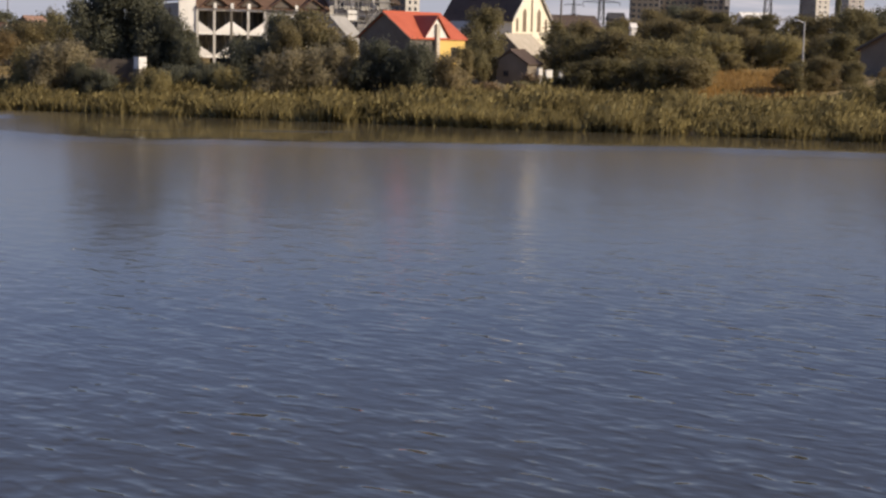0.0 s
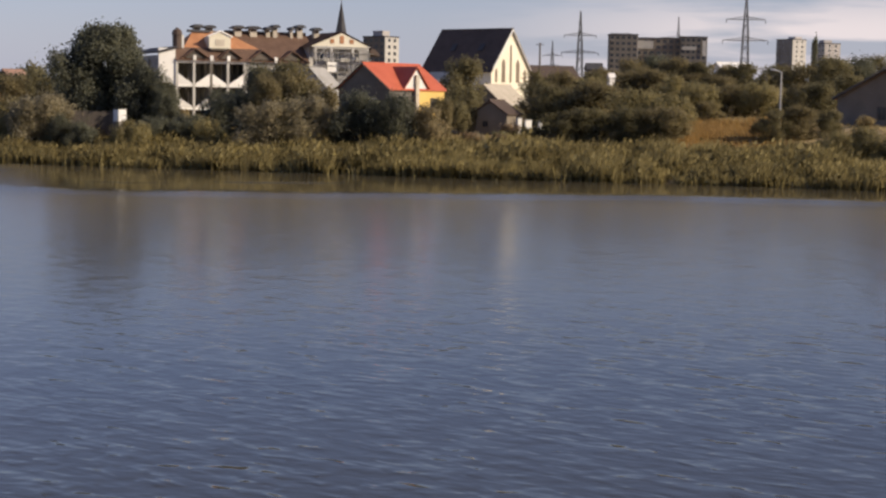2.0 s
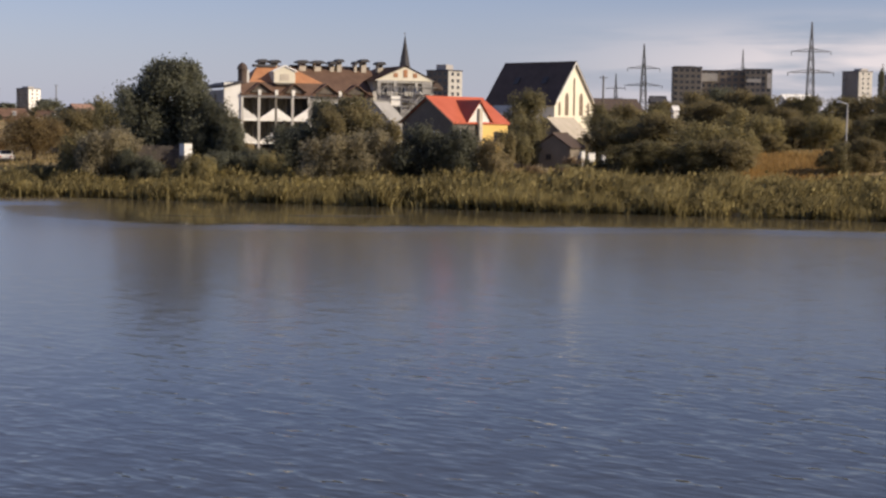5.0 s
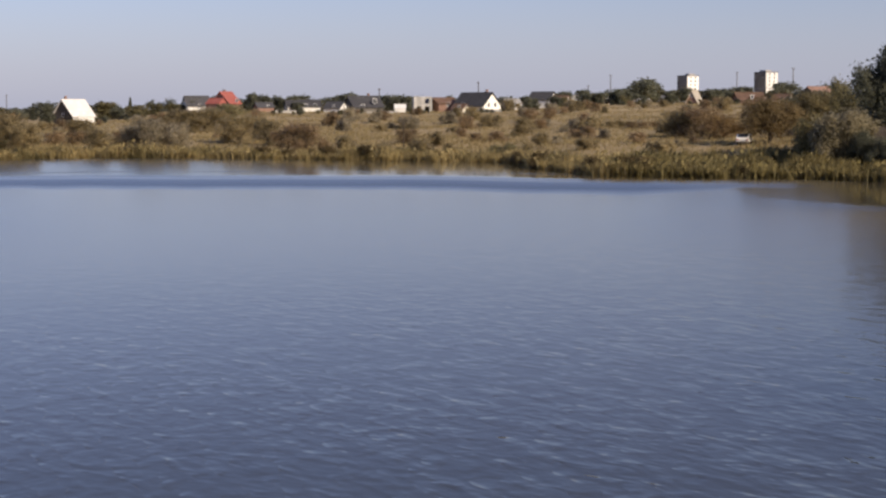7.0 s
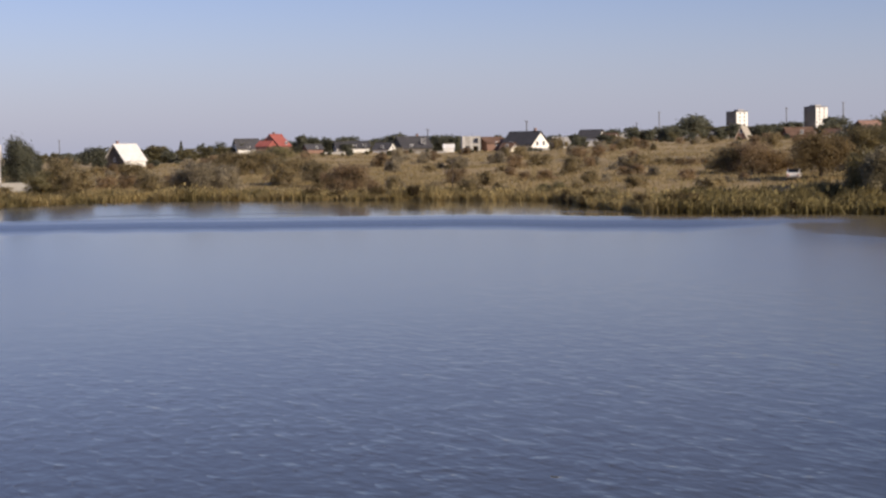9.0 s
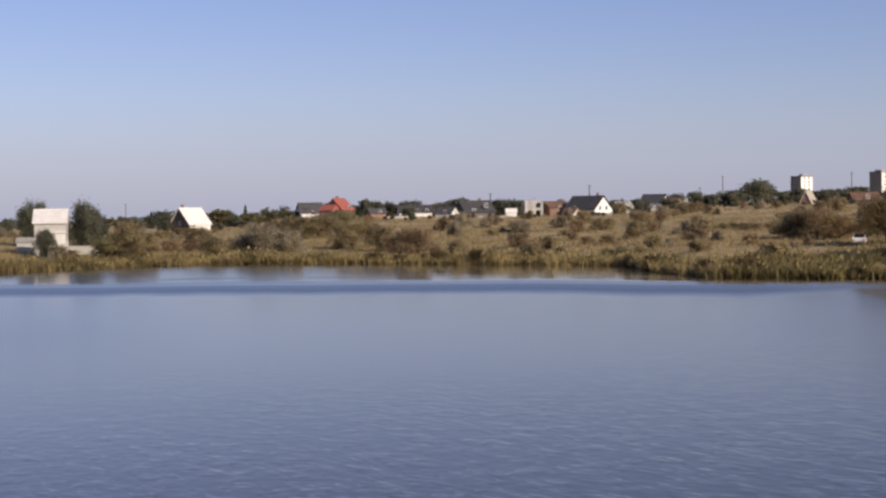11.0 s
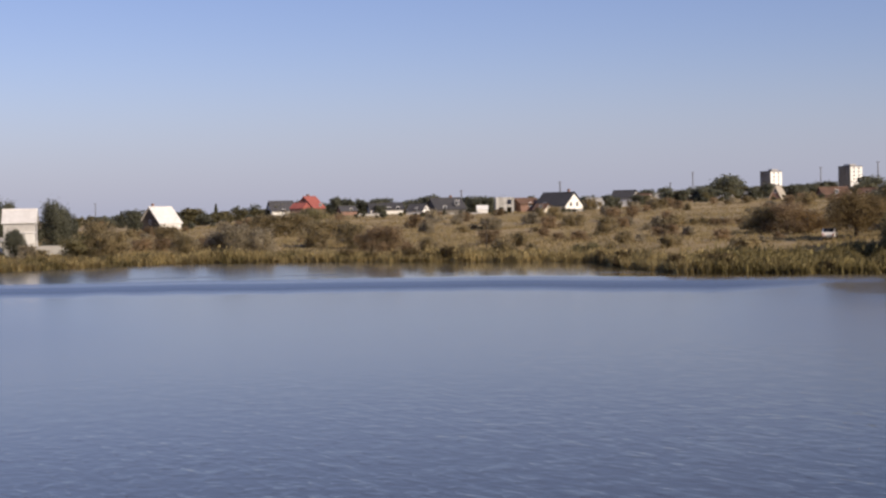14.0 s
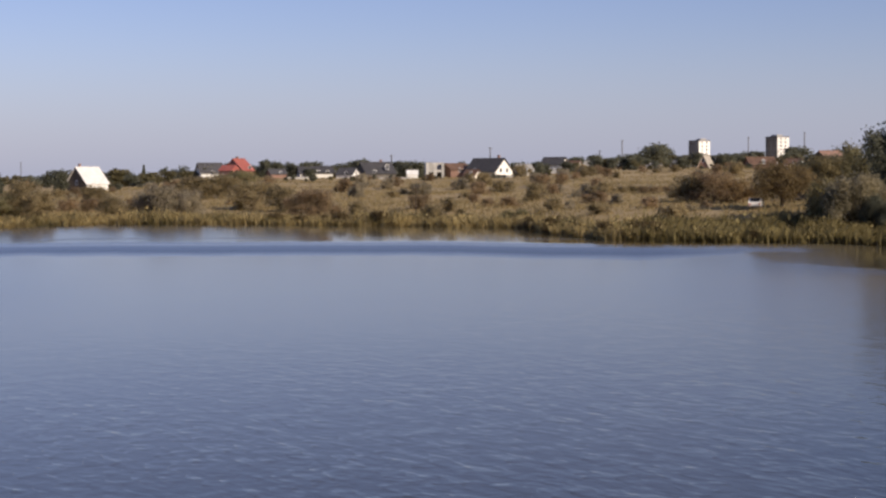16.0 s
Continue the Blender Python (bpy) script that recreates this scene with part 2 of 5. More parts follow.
def part(name, bm, material, parent, label=""):
    bmesh.ops.recalc_face_normals(bm, faces=bm.faces)
    me = bpy.data.meshes.new(name)
    bm.to_mesh(me)
    bm.free()
    me.materials.append(material)
    ob = new(name, me)
    ob.parent = parent
    if label:
        ob["label"] = label
    return ob


def thing(name, m, label, category, group="", kind=""):
    ob = new(name)
    ob.empty_display_size = 0.2
    ob.matrix_world = m
    return tagged(ob, label, category, group, kind)


def box(bm, lo, hi):
    x0, y0, z0 = lo
    x1, y1, z1 = hi
    v = [bm.verts.new(p) for p in ((x0, y0, z0), (x1, y0, z0), (x1, y1, z0), (x0, y1, z0), (x0, y0, z1), (x1, y0, z1), (x1, y1, z1), (x0, y1, z1))]
    for f in ((3, 2, 1, 0), (4, 5, 6, 7), (0, 1, 5, 4), (1, 2, 6, 5), (2, 3, 7, 6), (3, 0, 4, 7)):
        bm.faces.new([v[i] for i in f])
    return bm


def boxed(lo, hi):
    return box(bmesh.new(), lo, hi)


def prism(bm, outline, y0, y1):
    """A polygon in the x-z plane, drawn out from y0 to y1."""
    a = [bm.verts.new((x, y0, z)) for x, z in outline]
    b = [bm.verts.new((x, y1, z)) for x, z in outline]
    k = len(outline)
    bm.faces.new(a)
    bm.faces.new(b[::-1])
    for i in range(k):
        bm.faces.new((a[i], b[i], b[(i + 1) % k], a[(i + 1) % k]))
    return bm


def strut(bm, a, b, r0, r1=None, sides=5):
    """A tapered bar from a to b."""
    a, b = Vector(a), Vector(b)
    r1 = r0 if r1 is None else r1
    q = (b - a).to_track_quat("Z", "Y").to_matrix()
    rings = []
    for c, r in ((a, r0), (b, r1)):
        rings.append([bm.verts.new(c + q @ Vector((r * math.cos(2 * math.pi * i / sides), r * math.sin(2 * math.pi * i / sides), 0))) for i in range(sides)])
    for i in range(sides):
        j = (i + 1) % sides
        bm.faces.new((rings[0][i], rings[0][j], rings[1][j], rings[1][i]))
    bm.faces.new(rings[0][::-1])
    bm.faces.new(rings[1])
    return bm


# ---- ground ----
SHAPE = [  # heading, shore, then (distance, height) of the bank, the slope and the far land
    (-110, 60, 90, 1.5, 200, 3, 1200, 6), (-75, 150, 190, 1.5, 280, 3, 1200, 6), (-48.6, 228, 255, 1.2, 300, 2.9, 1200, 4),
    (-42.7, 247, 285, 1.2, 440, 3.5, 1200, 5), (-37.4, 238, 270, 1.2, 450, 6.7, 1200, 11), (-31.4, 223, 260, 1.5, 450, 6.3, 1200, 11),
    (-27.3, 214, 255, 1.7, 450, 6.8, 1200, 12), (-26.2, 190, 235, 2.0, 455, 7.4, 1200, 12), (-24.2, 171, 215, 2.2, 470, 8.8, 1200, 14),
    (-20, 166, 205, 2.4, 450, 9.1, 1200, 16), (-16, 164, 195, 2.6, 350, 7, 1200, 16), (-12.5, 157, 185, 3.3, 260, 5, 1200, 15),
    (-3, 146, 185, 3.6, 260, 6, 1200, 15), (1, 142, 185, 4.3, 260, 5.2, 1200, 16)]
SHAPE += [(9.4, 140, 190, 5.4, 300, 9, 1200, 18), (14.3, 138, 180, 4.7, 280, 8, 1200, 18), (30, 130, 170, 4, 280, 7, 1200, 14), (70, 90, 120, 3, 250, 6, 1200, 10), (110, 40, 70, 3, 200, 5, 1200, 8)]
SHAPE_A = np.array(SHAPE)


def shape_at(heading):
    return [float(np.interp(heading, SHAPE_A[:, 0], SHAPE_A[:, k])) for k in range(1, 8)]


def land(heading, dist):
    """Height of the ground at a heading and distance from the camera's foot."""
    p = spot(heading, dist)
    rough = noise.noise(Vector((p.x * 0.035, p.y * 0.035, 0))) * 0.5 + noise.noise(Vector((p.x * 0.12, p.y * 0.12, 3))) * 0.18
    away = 5.4 + rough * min(1, dist / 60)
    lake = min(1.0, max(0.0, (135 - abs(heading)) / 30))
    lake = lake * lake * (3 - 2 * lake)
    near = 5.4 if dist < 3 else max(-1.5, 5.4 - (dist - 3) * 0.62)
    if lake == 0:
        return away
    s, d1, z1, d2, z2, d3, z3 = shape_at(heading)
    s += noise.noise(Vector((p.x * 0.06, p.y * 0.06, 7))) * 2.0
    if dist < s - 8:
        far = -1.5
    elif dist < s:
        far = -1.5 + 1.5 * (dist - s + 8) / 8
    else:
        far = float(np.interp(dist, (s, d1, d2, d3, 4600), (0, z1, z2, z3, z3 + 2)))
        far += rough * min(1, (dist - s) / 40) * (1 if dist < 700 else 3)
    here = max(near, far) if dist < s else far
    return here * lake + away * (1 - lake)


def build_ground():
    heads = list(np.arange(-180, -60, 3.0)) + list(np.arange(-60, 26, 0.5)) + list(np.arange(26, 180, 3.0))
    dists = [0.6, 2, 4, 6, 9, 12, 16, 24, 40, 60, 80, 100, 115, 125] + list(np.arange(130, 270, 2.5)) + list(np.arange(270, 520, 8)) + [540, 580, 640, 720, 820, 950, 1100, 1300, 1600, 2000, 2600, 3500, 4600]
    verts, faces = [(0, 0, 5.4)], []
    for d in dists:
        for h in heads:
            verts.append(spot(h, d, land(h, d)))
    n = len(heads)
    for i in range(n):
        faces.append((0, 1 + (i + 1) % n, 1 + i))
    for k in range(len(dists) - 1):
        for i in range(n):
            a, b = 1 + k * n + i, 1 + k * n + (i + 1) % n
            faces.append((a, b, b + n, a + n))
    me = mesh_from("ground", verts, faces, M["ground"])
    for p in me.polygons:
        p.use_smooth = True
    tagged(new("ground", me), "rough olive and brown meadow sloping to the lake", "ground", kind="structure")


def build_water():
    """The lake, with four attributes: its ripples, fading with distance from the camera; a roughness in place of
    far ripples; normals tilted to the camera so the water mirrors higher sky; and a brown tint painted in for
    reflections.
    It lies calm in the lee of the reeds and in the far bay; a dark gust runs along the edge of the bay's calm. Edges
    are placed to fit the camera's view."""
    heads = list(np.arange(-128, -56, 8.0)) + list(np.arange(-56, 24, 0.5)) + list(np.arange(24, 129, 8.0))
    dists = [8, 14, 22, 30, 40, 50, 60, 70, 80, 90] + list(np.arange(96, 266, 1.0))
    verts, ruffle, sheen, lean, reflection_tint = [], [], [], [], []
    ramp = lambda x, *p: float(np.interp(x, p[0::2], p[1::2]))
    for d in dists:
        for h in heads:
            verts.append(spot(h, d))
            bay = ramp(h, -22, 1, -15, 0)  # 1 in the far bay, 0 before the near bank
            wave1, wave2 = noise.noise(Vector((h * 0.25, 0, 5))), noise.noise(Vector((h * 0.5, d * 0.02, 8)))
            far_edge = ramp(h, -56, 186, -46, 177, -40, 172.5, -31, 168, -26, 162.2, -21, 158.6, -16, 157) + 1.2 * wave1
            near_edge = ramp(h, -19.2, 142, -18, 128, -16, 122, -12, 116.5, 1, 117.5, 7, 121, 20, 122) + 1.5 * wave1
            edge = far_edge if h < -19 else near_edge
            calm = min(1.0, max(0.0, (d - edge) / (2.0 if h < -19 else 4.0) + 0.5))
            # the wind reaches round the reeds' corner and leaves a calm pool before it
            corner = ramp(h, -20, 0, -19, 1, -15.8, 1, -14.6, 0)
            pool_end = ramp(h, -20, 140, -15, 148, -14.5, 152)
            reach = corner * min(1.0, max(0.0, (d - pool_end - 4 * wave2) / 6))
            calm *= 1 - reach
            back = ramp(h, -23, 0, -19, 14)  # the gust narrows before the reeds' corner
            gust = ramp(h, -22, 1, -19, 0.7, -15, 0.5, -13.5, 0) * ramp(d, far_edge - 31 + back + 4 * wave2 * (1 - back / 15), 0, far_edge - 19 + 0.6 * back + 2 * wave2 * (1 - back / 15), 1, far_edge - 8, 0.75, far_edge - 3, 0.1)
            hem = ramp(d, edge - 4, 0, edge - 2, 1, edge + 1.5, 1, edge + 4, 0) if h < -19 else ramp(h, -19, 0, -14.5, 1) * ramp(d, edge - 9, 0, edge - 3, 1, edge - 1, 1, edge + 3, 0)  # normals tilted to the camera along the calm's edge for its pale line
            # ripples fade with distance from the camera
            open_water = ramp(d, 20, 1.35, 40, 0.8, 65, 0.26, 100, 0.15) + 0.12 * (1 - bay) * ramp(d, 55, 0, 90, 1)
            # thin streaks of wind inside the calm
            gate = min(1.0, max(0.0, 3 * noise.noise(Vector((h * 0.22, 2, 9))) + 0.25))
            streak = gate * max(0.0, 1 - abs(d - edge - 13 - 5 * noise.noise(Vector((h * 0.12, 4, 1)))) / 2.0)
            left_bay = ramp(h, -40, 1, -33, 0)
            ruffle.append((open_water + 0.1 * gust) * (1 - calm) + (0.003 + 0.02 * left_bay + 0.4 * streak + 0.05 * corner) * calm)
            # roughness grows with that distance in place of the faded ripples
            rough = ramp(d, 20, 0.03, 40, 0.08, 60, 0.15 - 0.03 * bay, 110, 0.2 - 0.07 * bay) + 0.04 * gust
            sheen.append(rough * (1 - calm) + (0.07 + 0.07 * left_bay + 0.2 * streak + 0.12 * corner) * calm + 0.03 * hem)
            # tilt towards the camera, set by heading and distance to fit its view
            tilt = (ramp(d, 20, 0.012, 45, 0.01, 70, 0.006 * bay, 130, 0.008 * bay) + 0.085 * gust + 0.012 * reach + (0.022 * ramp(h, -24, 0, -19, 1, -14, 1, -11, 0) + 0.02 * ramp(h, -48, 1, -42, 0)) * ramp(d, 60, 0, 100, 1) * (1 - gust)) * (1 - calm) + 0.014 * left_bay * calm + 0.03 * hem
            # brown for reflected colour, set by heading and distance from the camera
            reflection_tint.append(bay * ((0.75 - 0.5 * left_bay) * calm + ramp(d, 30, 0.06, 75, 0.66, 150, 0.66) * (1 - calm) * (1 - 0.9 * min(1.0, gust))) + (1 - bay) * max(0.35 * calm, ramp(d, 40, 0.05, 108, 0.85, 118, 0.4)))
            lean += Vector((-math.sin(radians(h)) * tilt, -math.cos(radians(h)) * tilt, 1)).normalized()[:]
    n = len(heads)
    faces = [(k * n + i, k * n + i + 1, (k + 1) * n + i + 1, (k + 1) * n + i) for k in range(len(dists) - 1) for i in range(n - 1)]
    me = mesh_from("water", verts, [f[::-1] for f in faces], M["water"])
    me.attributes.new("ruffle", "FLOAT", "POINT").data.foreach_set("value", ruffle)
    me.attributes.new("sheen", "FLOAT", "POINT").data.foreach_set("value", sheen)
    me.attributes.new("reflection_tint", "FLOAT", "POINT").data.foreach_set("value", reflection_tint)
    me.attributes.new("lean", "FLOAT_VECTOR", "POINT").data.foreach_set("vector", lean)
    tagged(new("water", me), "blue-grey lake water with small wind ripples", "lake", kind="structure")


build_ground()
build_water()


# ---- plants ----
def leaf_mesh(name, centres, size, material, seed, droop=0.0, stretch=1.0, out=None):
    """Small folded leaves, two triangles each, at the given places; out: which way the clump faces there, which softens their shading."""
    r = np.random.RandomState(seed)
    c = np.asarray(centres)
    n = len(c)
    a = r.normal(size=(n, 3))
    a[:, 2] = a[:, 2] * 0.6 - droop
    a /= np.linalg.norm(a, axis=1)[:, None]
    b = np.cross(a, r.normal(size=(n, 3)))
    b /= np.linalg.norm(b, axis=1)[:, None]
    if out is not None:
        b[np.einsum("ij,ij->i", np.cross(b, a), out) < 0] *= -1
    s = (size * r.uniform(0.6, 1.4, n))[:, None]
    v = np.stack([c - a * s * stretch, c + b * s * 0.5, c + a * s * stretch, c - b * s * 0.5], 1).reshape(-1, 3)
    i = np.arange(n)[:, None] * 4
    f = np.concatenate([np.concatenate([i, i + 1, i + 2], 1), np.concatenate([i, i + 2, i + 3], 1)])
    me = bpy.data.meshes.new(name)
    me.from_pydata(v.tolist(), [], f.tolist())
    me.materials.append(material)
    me.update()
    if out is not None:
        soften(me, np.repeat(out * 0.34 + np.cross(b, a) * 0.6, 4, axis=0))
    return me


def soften(me, normals):
    """Give every vertex its own shading normal."""
    me.polygons.foreach_set("use_smooth", [True] * len(me.polygons))
    me.normals_split_custom_set_from_vertices((normals / np.linalg.norm(normals, axis=1)[:, None]).tolist())


def crown_points(r, lobes, count, hollow=0.35, ragged=1.75):
    """Points in a set of lobes (x, y, z, radius), thicker near their skins."""
    w = np.array([l[3] ** 2 for l in lobes])
    pick = r.choice(len(lobes), count, p=w / w.sum())
    d = r.normal(size=(count, 3))
    d /= np.linalg.norm(d, axis=1)[:, None]
    lob = np.array(lobes)[pick]
    rad = lob[:, 3] * (hollow + (1 - hollow) * r.uniform(0, 1, count) ** 0.7) * r.uniform(0.75, 1.25, count)
    rad = np.where(r.uniform(0, 1, count) < 0.3, rad * r.uniform(1.0, ragged, count), rad)
    pts = lob[:, :3] + d * rad[:, None] * np.array([1, 1, 1.15])
    whole = pts - np.average(np.array(lobes)[:, :3], axis=0, weights=w)
    whole /= np.linalg.norm(whole, axis=1)[:, None] + 1e-6
    out = d * 0.6 + whole * 0.5 + np.array([0, 0, 0.3])
    return pts, out / np.linalg.norm(out, axis=1)[:, None]


def grow(name, wide, high, material, seed, label, category="tree", trunk=0.22, leaves=4000, leaf=0.2, lobes=16, low=0.25, top=0.75, droop=0.0, stretch=1.0, ragged=1.75):
    """A tree or shrub: tapered stem with limbs, and an uneven crown of small leaves."""
    r = np.random.RandomState(seed)
    t = thing(name, Matrix(), label, category)
    lob = []
    turn = r.uniform(0, 100)
    for k in range(lobes):
        a, u = r.uniform(0, 2 * math.pi), r.uniform(0, 1)
        h = low + (1 - low) * u
        belly = low + 0.3 * (1 - low)
        reach = wide / 2 * math.sqrt(max(0.05, 1 - ((h - belly) / (top if h > belly else 0.5)) ** 2))
        reach *= 1.0 + 0.55 * noise.noise(Vector((math.cos(a) * 1.3 + turn, math.sin(a) * 1.3, h * 2.5)))
        rad = wide * r.uniform(0.09, 0.17)
        q = max(0.0, reach - rad * 0.7) * r.uniform(0.55, 1.05)
        lob.append((q * math.cos(a), q * math.sin(a), min(high - rad * 0.85, max(rad * 0.5, high * h)), rad))
    lob.append((r.uniform(-.14, .14) * wide, 0, high - wide * 0.11, wide * 0.12))
    lob.append((0, 0, high * (low + 0.35 * (1 - low)), wide * 0.26))
    lob.append((0, 0, high * (low + 0.62 * (1 - low)), wide * 0.2))
    bm = bmesh.new()
    fork = high * max(0.12, low * 0.8)
    strut(bm, (0, 0, -0.6), (0, 0, fork), trunk, trunk * 0.75, 7)
    for x, y, z, rad in lob[::2]:
        mid = Vector((x * 0.4, y * 0.4, fork + (z - fork) * 0.55))
        strut(bm, (0, 0, fork * 0.9), mid, trunk * 0.5, trunk * 0.3)
        strut(bm, mid, (x, y, z), trunk * 0.3, trunk * 0.08)
    part("trunk", bm, M["bark"], t)
    pts, out = crown_points(r, lob, leaves, 0.35, ragged)
    ob = new("crown", leaf_mesh("crown", pts, leaf, material, seed + 1, droop, stretch, out))
    ob.parent = t
    return t


def stand(t, heading, dist, turn=0.0, scale=1.0, tall=1.0):
    t.matrix_world = Matrix.Translation(spot(heading, dist, land(heading, dist))) @ pose(0, 0, 0, 0, 0, turn) @ Matrix.Diagonal((scale, scale, scale * tall, 1))
    return t


def sow(t, heading, dist, turn=0.0, scale=1.0, tall=1.0):
    c = copy_thing(t, Matrix())
    return stand(c, heading, dist, turn, scale, tall)


def reach_top(heading, dist, z):
    return z - land(heading, dist)


def build_reeds(name, label, material, count, seed, pick, high, span=(-54, 22)):
    """Reed blades in clumps along the shore; pick keeps one sort of clump."""
    r = np.random.RandomState(seed)
    verts, faces, ways = [], [], []
    for k in range(count):
        h = r.uniform(*span)
        s = shape_at(h)[0]
        wide = float(np.interp(h, (-50, -43, -30, -27, -20, -10, 0, 20), (12, 9, 9, 9, 18, 18, 20, 20)))
        d = s - 2.0 + wide * r.uniform(0, 1) ** 0.95
        if r.uniform() > wide / 20:
            continue
        p = spot(h, d)
        broad = noise.noise(Vector((p.x * 0.09, p.y * 0.09, 1)))
        clump = noise.noise(Vector((p.x * 0.3, p.y * 0.3, 1))) + 0.6 * noise.noise(Vector((p.x * 0.9, p.y * 0.9, 2)))
        if not pick(noise.noise(Vector((p.x * 0.16, p.y * 0.16, 8))) + r.uniform(-0.12, 0.12)) or r.uniform() < -clump * 1.7:
            continue
        tall = high * (1.6 + 1.15 * clump + 0.8 * broad) * r.uniform(0.7, 1.12)
        if h < -26:
            tall *= 0.95
        z = max(-0.2, land(h, d)) - 0.15
        a, w = r.uniform(0, 2 * math.pi), r.uniform(0.022, 0.055)
        sx, sy = math.cos(a) * w, math.sin(a) * w
        bx, by = r.normal(0, 0.27) * tall, r.normal(0, 0.27) * tall
        i = len(verts)
        verts += [(p.x - sx, p.y - sy, z), (p.x + sx, p.y + sy, z), (p.x + bx * 0.3 + sx, p.y + by * 0.3 + sy, z + tall * 0.6),
                  (p.x + bx * 0.3 - sx, p.y + by * 0.3 - sy, z + tall * 0.6), (p.x + bx, p.y + by, z + tall)]
        faces += [(i, i + 1, i + 2, i + 3), (i + 3, i + 2, i + 4)]
        lean = (-math.sin(radians(h)) * 0.2 + r.normal(0.1, 0.5), -math.cos(radians(h)) * 0.2 + r.normal(0, 0.5), 0.6 + 0.3 * clump)
        ways += [lean] * 5
        if r.uniform() < 0.14:  # a drooping plume
            i = len(verts)
            q = (p.x + bx * 1.15, p.y + by * 1.15, z + tall * 0.93)
            verts += [(p.x + bx * 0.9, p.y + by * 0.9, z + tall * 0.9), (p.x + bx + 0.09, p.y + by, z + tall * 1.08), q, (p.x + bx - 0.05, p.y + by + 0.07, z + tall * 0.86)]
            faces.append((i, i + 1, i + 2, i + 3))
            ways += [lean] * 4
    me = mesh_from(name, verts, faces, material)
    soften(me, np.array(ways))
    tagged(new(name, me), label, "reeds", kind="stuff")


build_reeds("reeds", "dense olive-green reeds along the lake shore", M["reed"], 150000, 5, lambda v: v > -0.22, 1.0, (-23.5, 22))
build_reeds("pale_reeds", "low yellowish reeds along the far bay", M["reed_pale"], 90000, 7, lambda v: v > -0.24, 0.95, (-54, -23))
build_reeds("dark_reeds", "patches of dark green sedge among the reeds", M["reed_tall"], 170000, 6, lambda v: v < -0.14, 1.0)


# ---- houses ----
def lay(heading, dist, turn=0.0, sink=0.3):
    """A frame at a place on the ground: x to the camera's right, -y towards the camera, then turned."""
    return Matrix.Translation(spot(heading, dist, land(heading, dist) - sink)) @ pose(0, 0, 0, 0, 0, -heading + turn)


def window(parent, m, w, h, bars=1, frame_mat="frame", arch=False, glass="glass"):
    """A framed window in a wall: m places its lower middle, with -y pointing out of the wall."""
    t = 0.09
    outer = [(-w / 2, 0), (w / 2, 0), (w / 2, h)]
    if arch:
        outer += [(w * 0.3, h + w * 0.5), (0, h + w * 0.85), (-w * 0.3, h + w * 0.5)]
    outer += [(-w / 2, h)]
    mid = (0, h * 0.5)
    inner = [(mid[0] + (x - mid[0]) * (1 - 2 * t / w), mid[1] + (z - mid[1]) * (1 - 2 * t / h)) for x, z in outer]
    bm = bmesh.new()
    rings = [[bm.verts.new((x, y, z)) for x, z in ol] for ol, y in ((outer, 0.03), (outer, -0.05), (inner, -0.05), (inner, 0.03))]
    k = len(outer)
    for a, b in zip(rings, rings[1:]):
        for i in range(k):
            bm.faces.new((a[i], a[(i + 1) % k], b[(i + 1) % k], b[i]))
    for i in range(bars):
        x = -w / 2 + w * (i + 1) / (bars + 1)
        box(bm, (x - 0.03, -0.045, t), (x + 0.03, 0.01, h - t))
    win = part("window", bm, M[frame_mat], parent)
    win.matrix_local = m
    pane = prism(bmesh.new(), inner, -0.012, 0.02)
    part("pane", pane, M[glass], win)
    return win


def on_wall(side, L, W, u, z):
    """Where a window stands on a house of length L (along x) and width W; u runs along the wall from its middle."""
    if side == "front":
        return pose(u, -W / 2, z)
    if side == "back":
        return pose(u, W / 2, z, 0, 0, 180)
    if side == "left":
        return pose(-L / 2, u, z, 0, 0, -90)
    return pose(L / 2, u, z, 0, 0, 90)


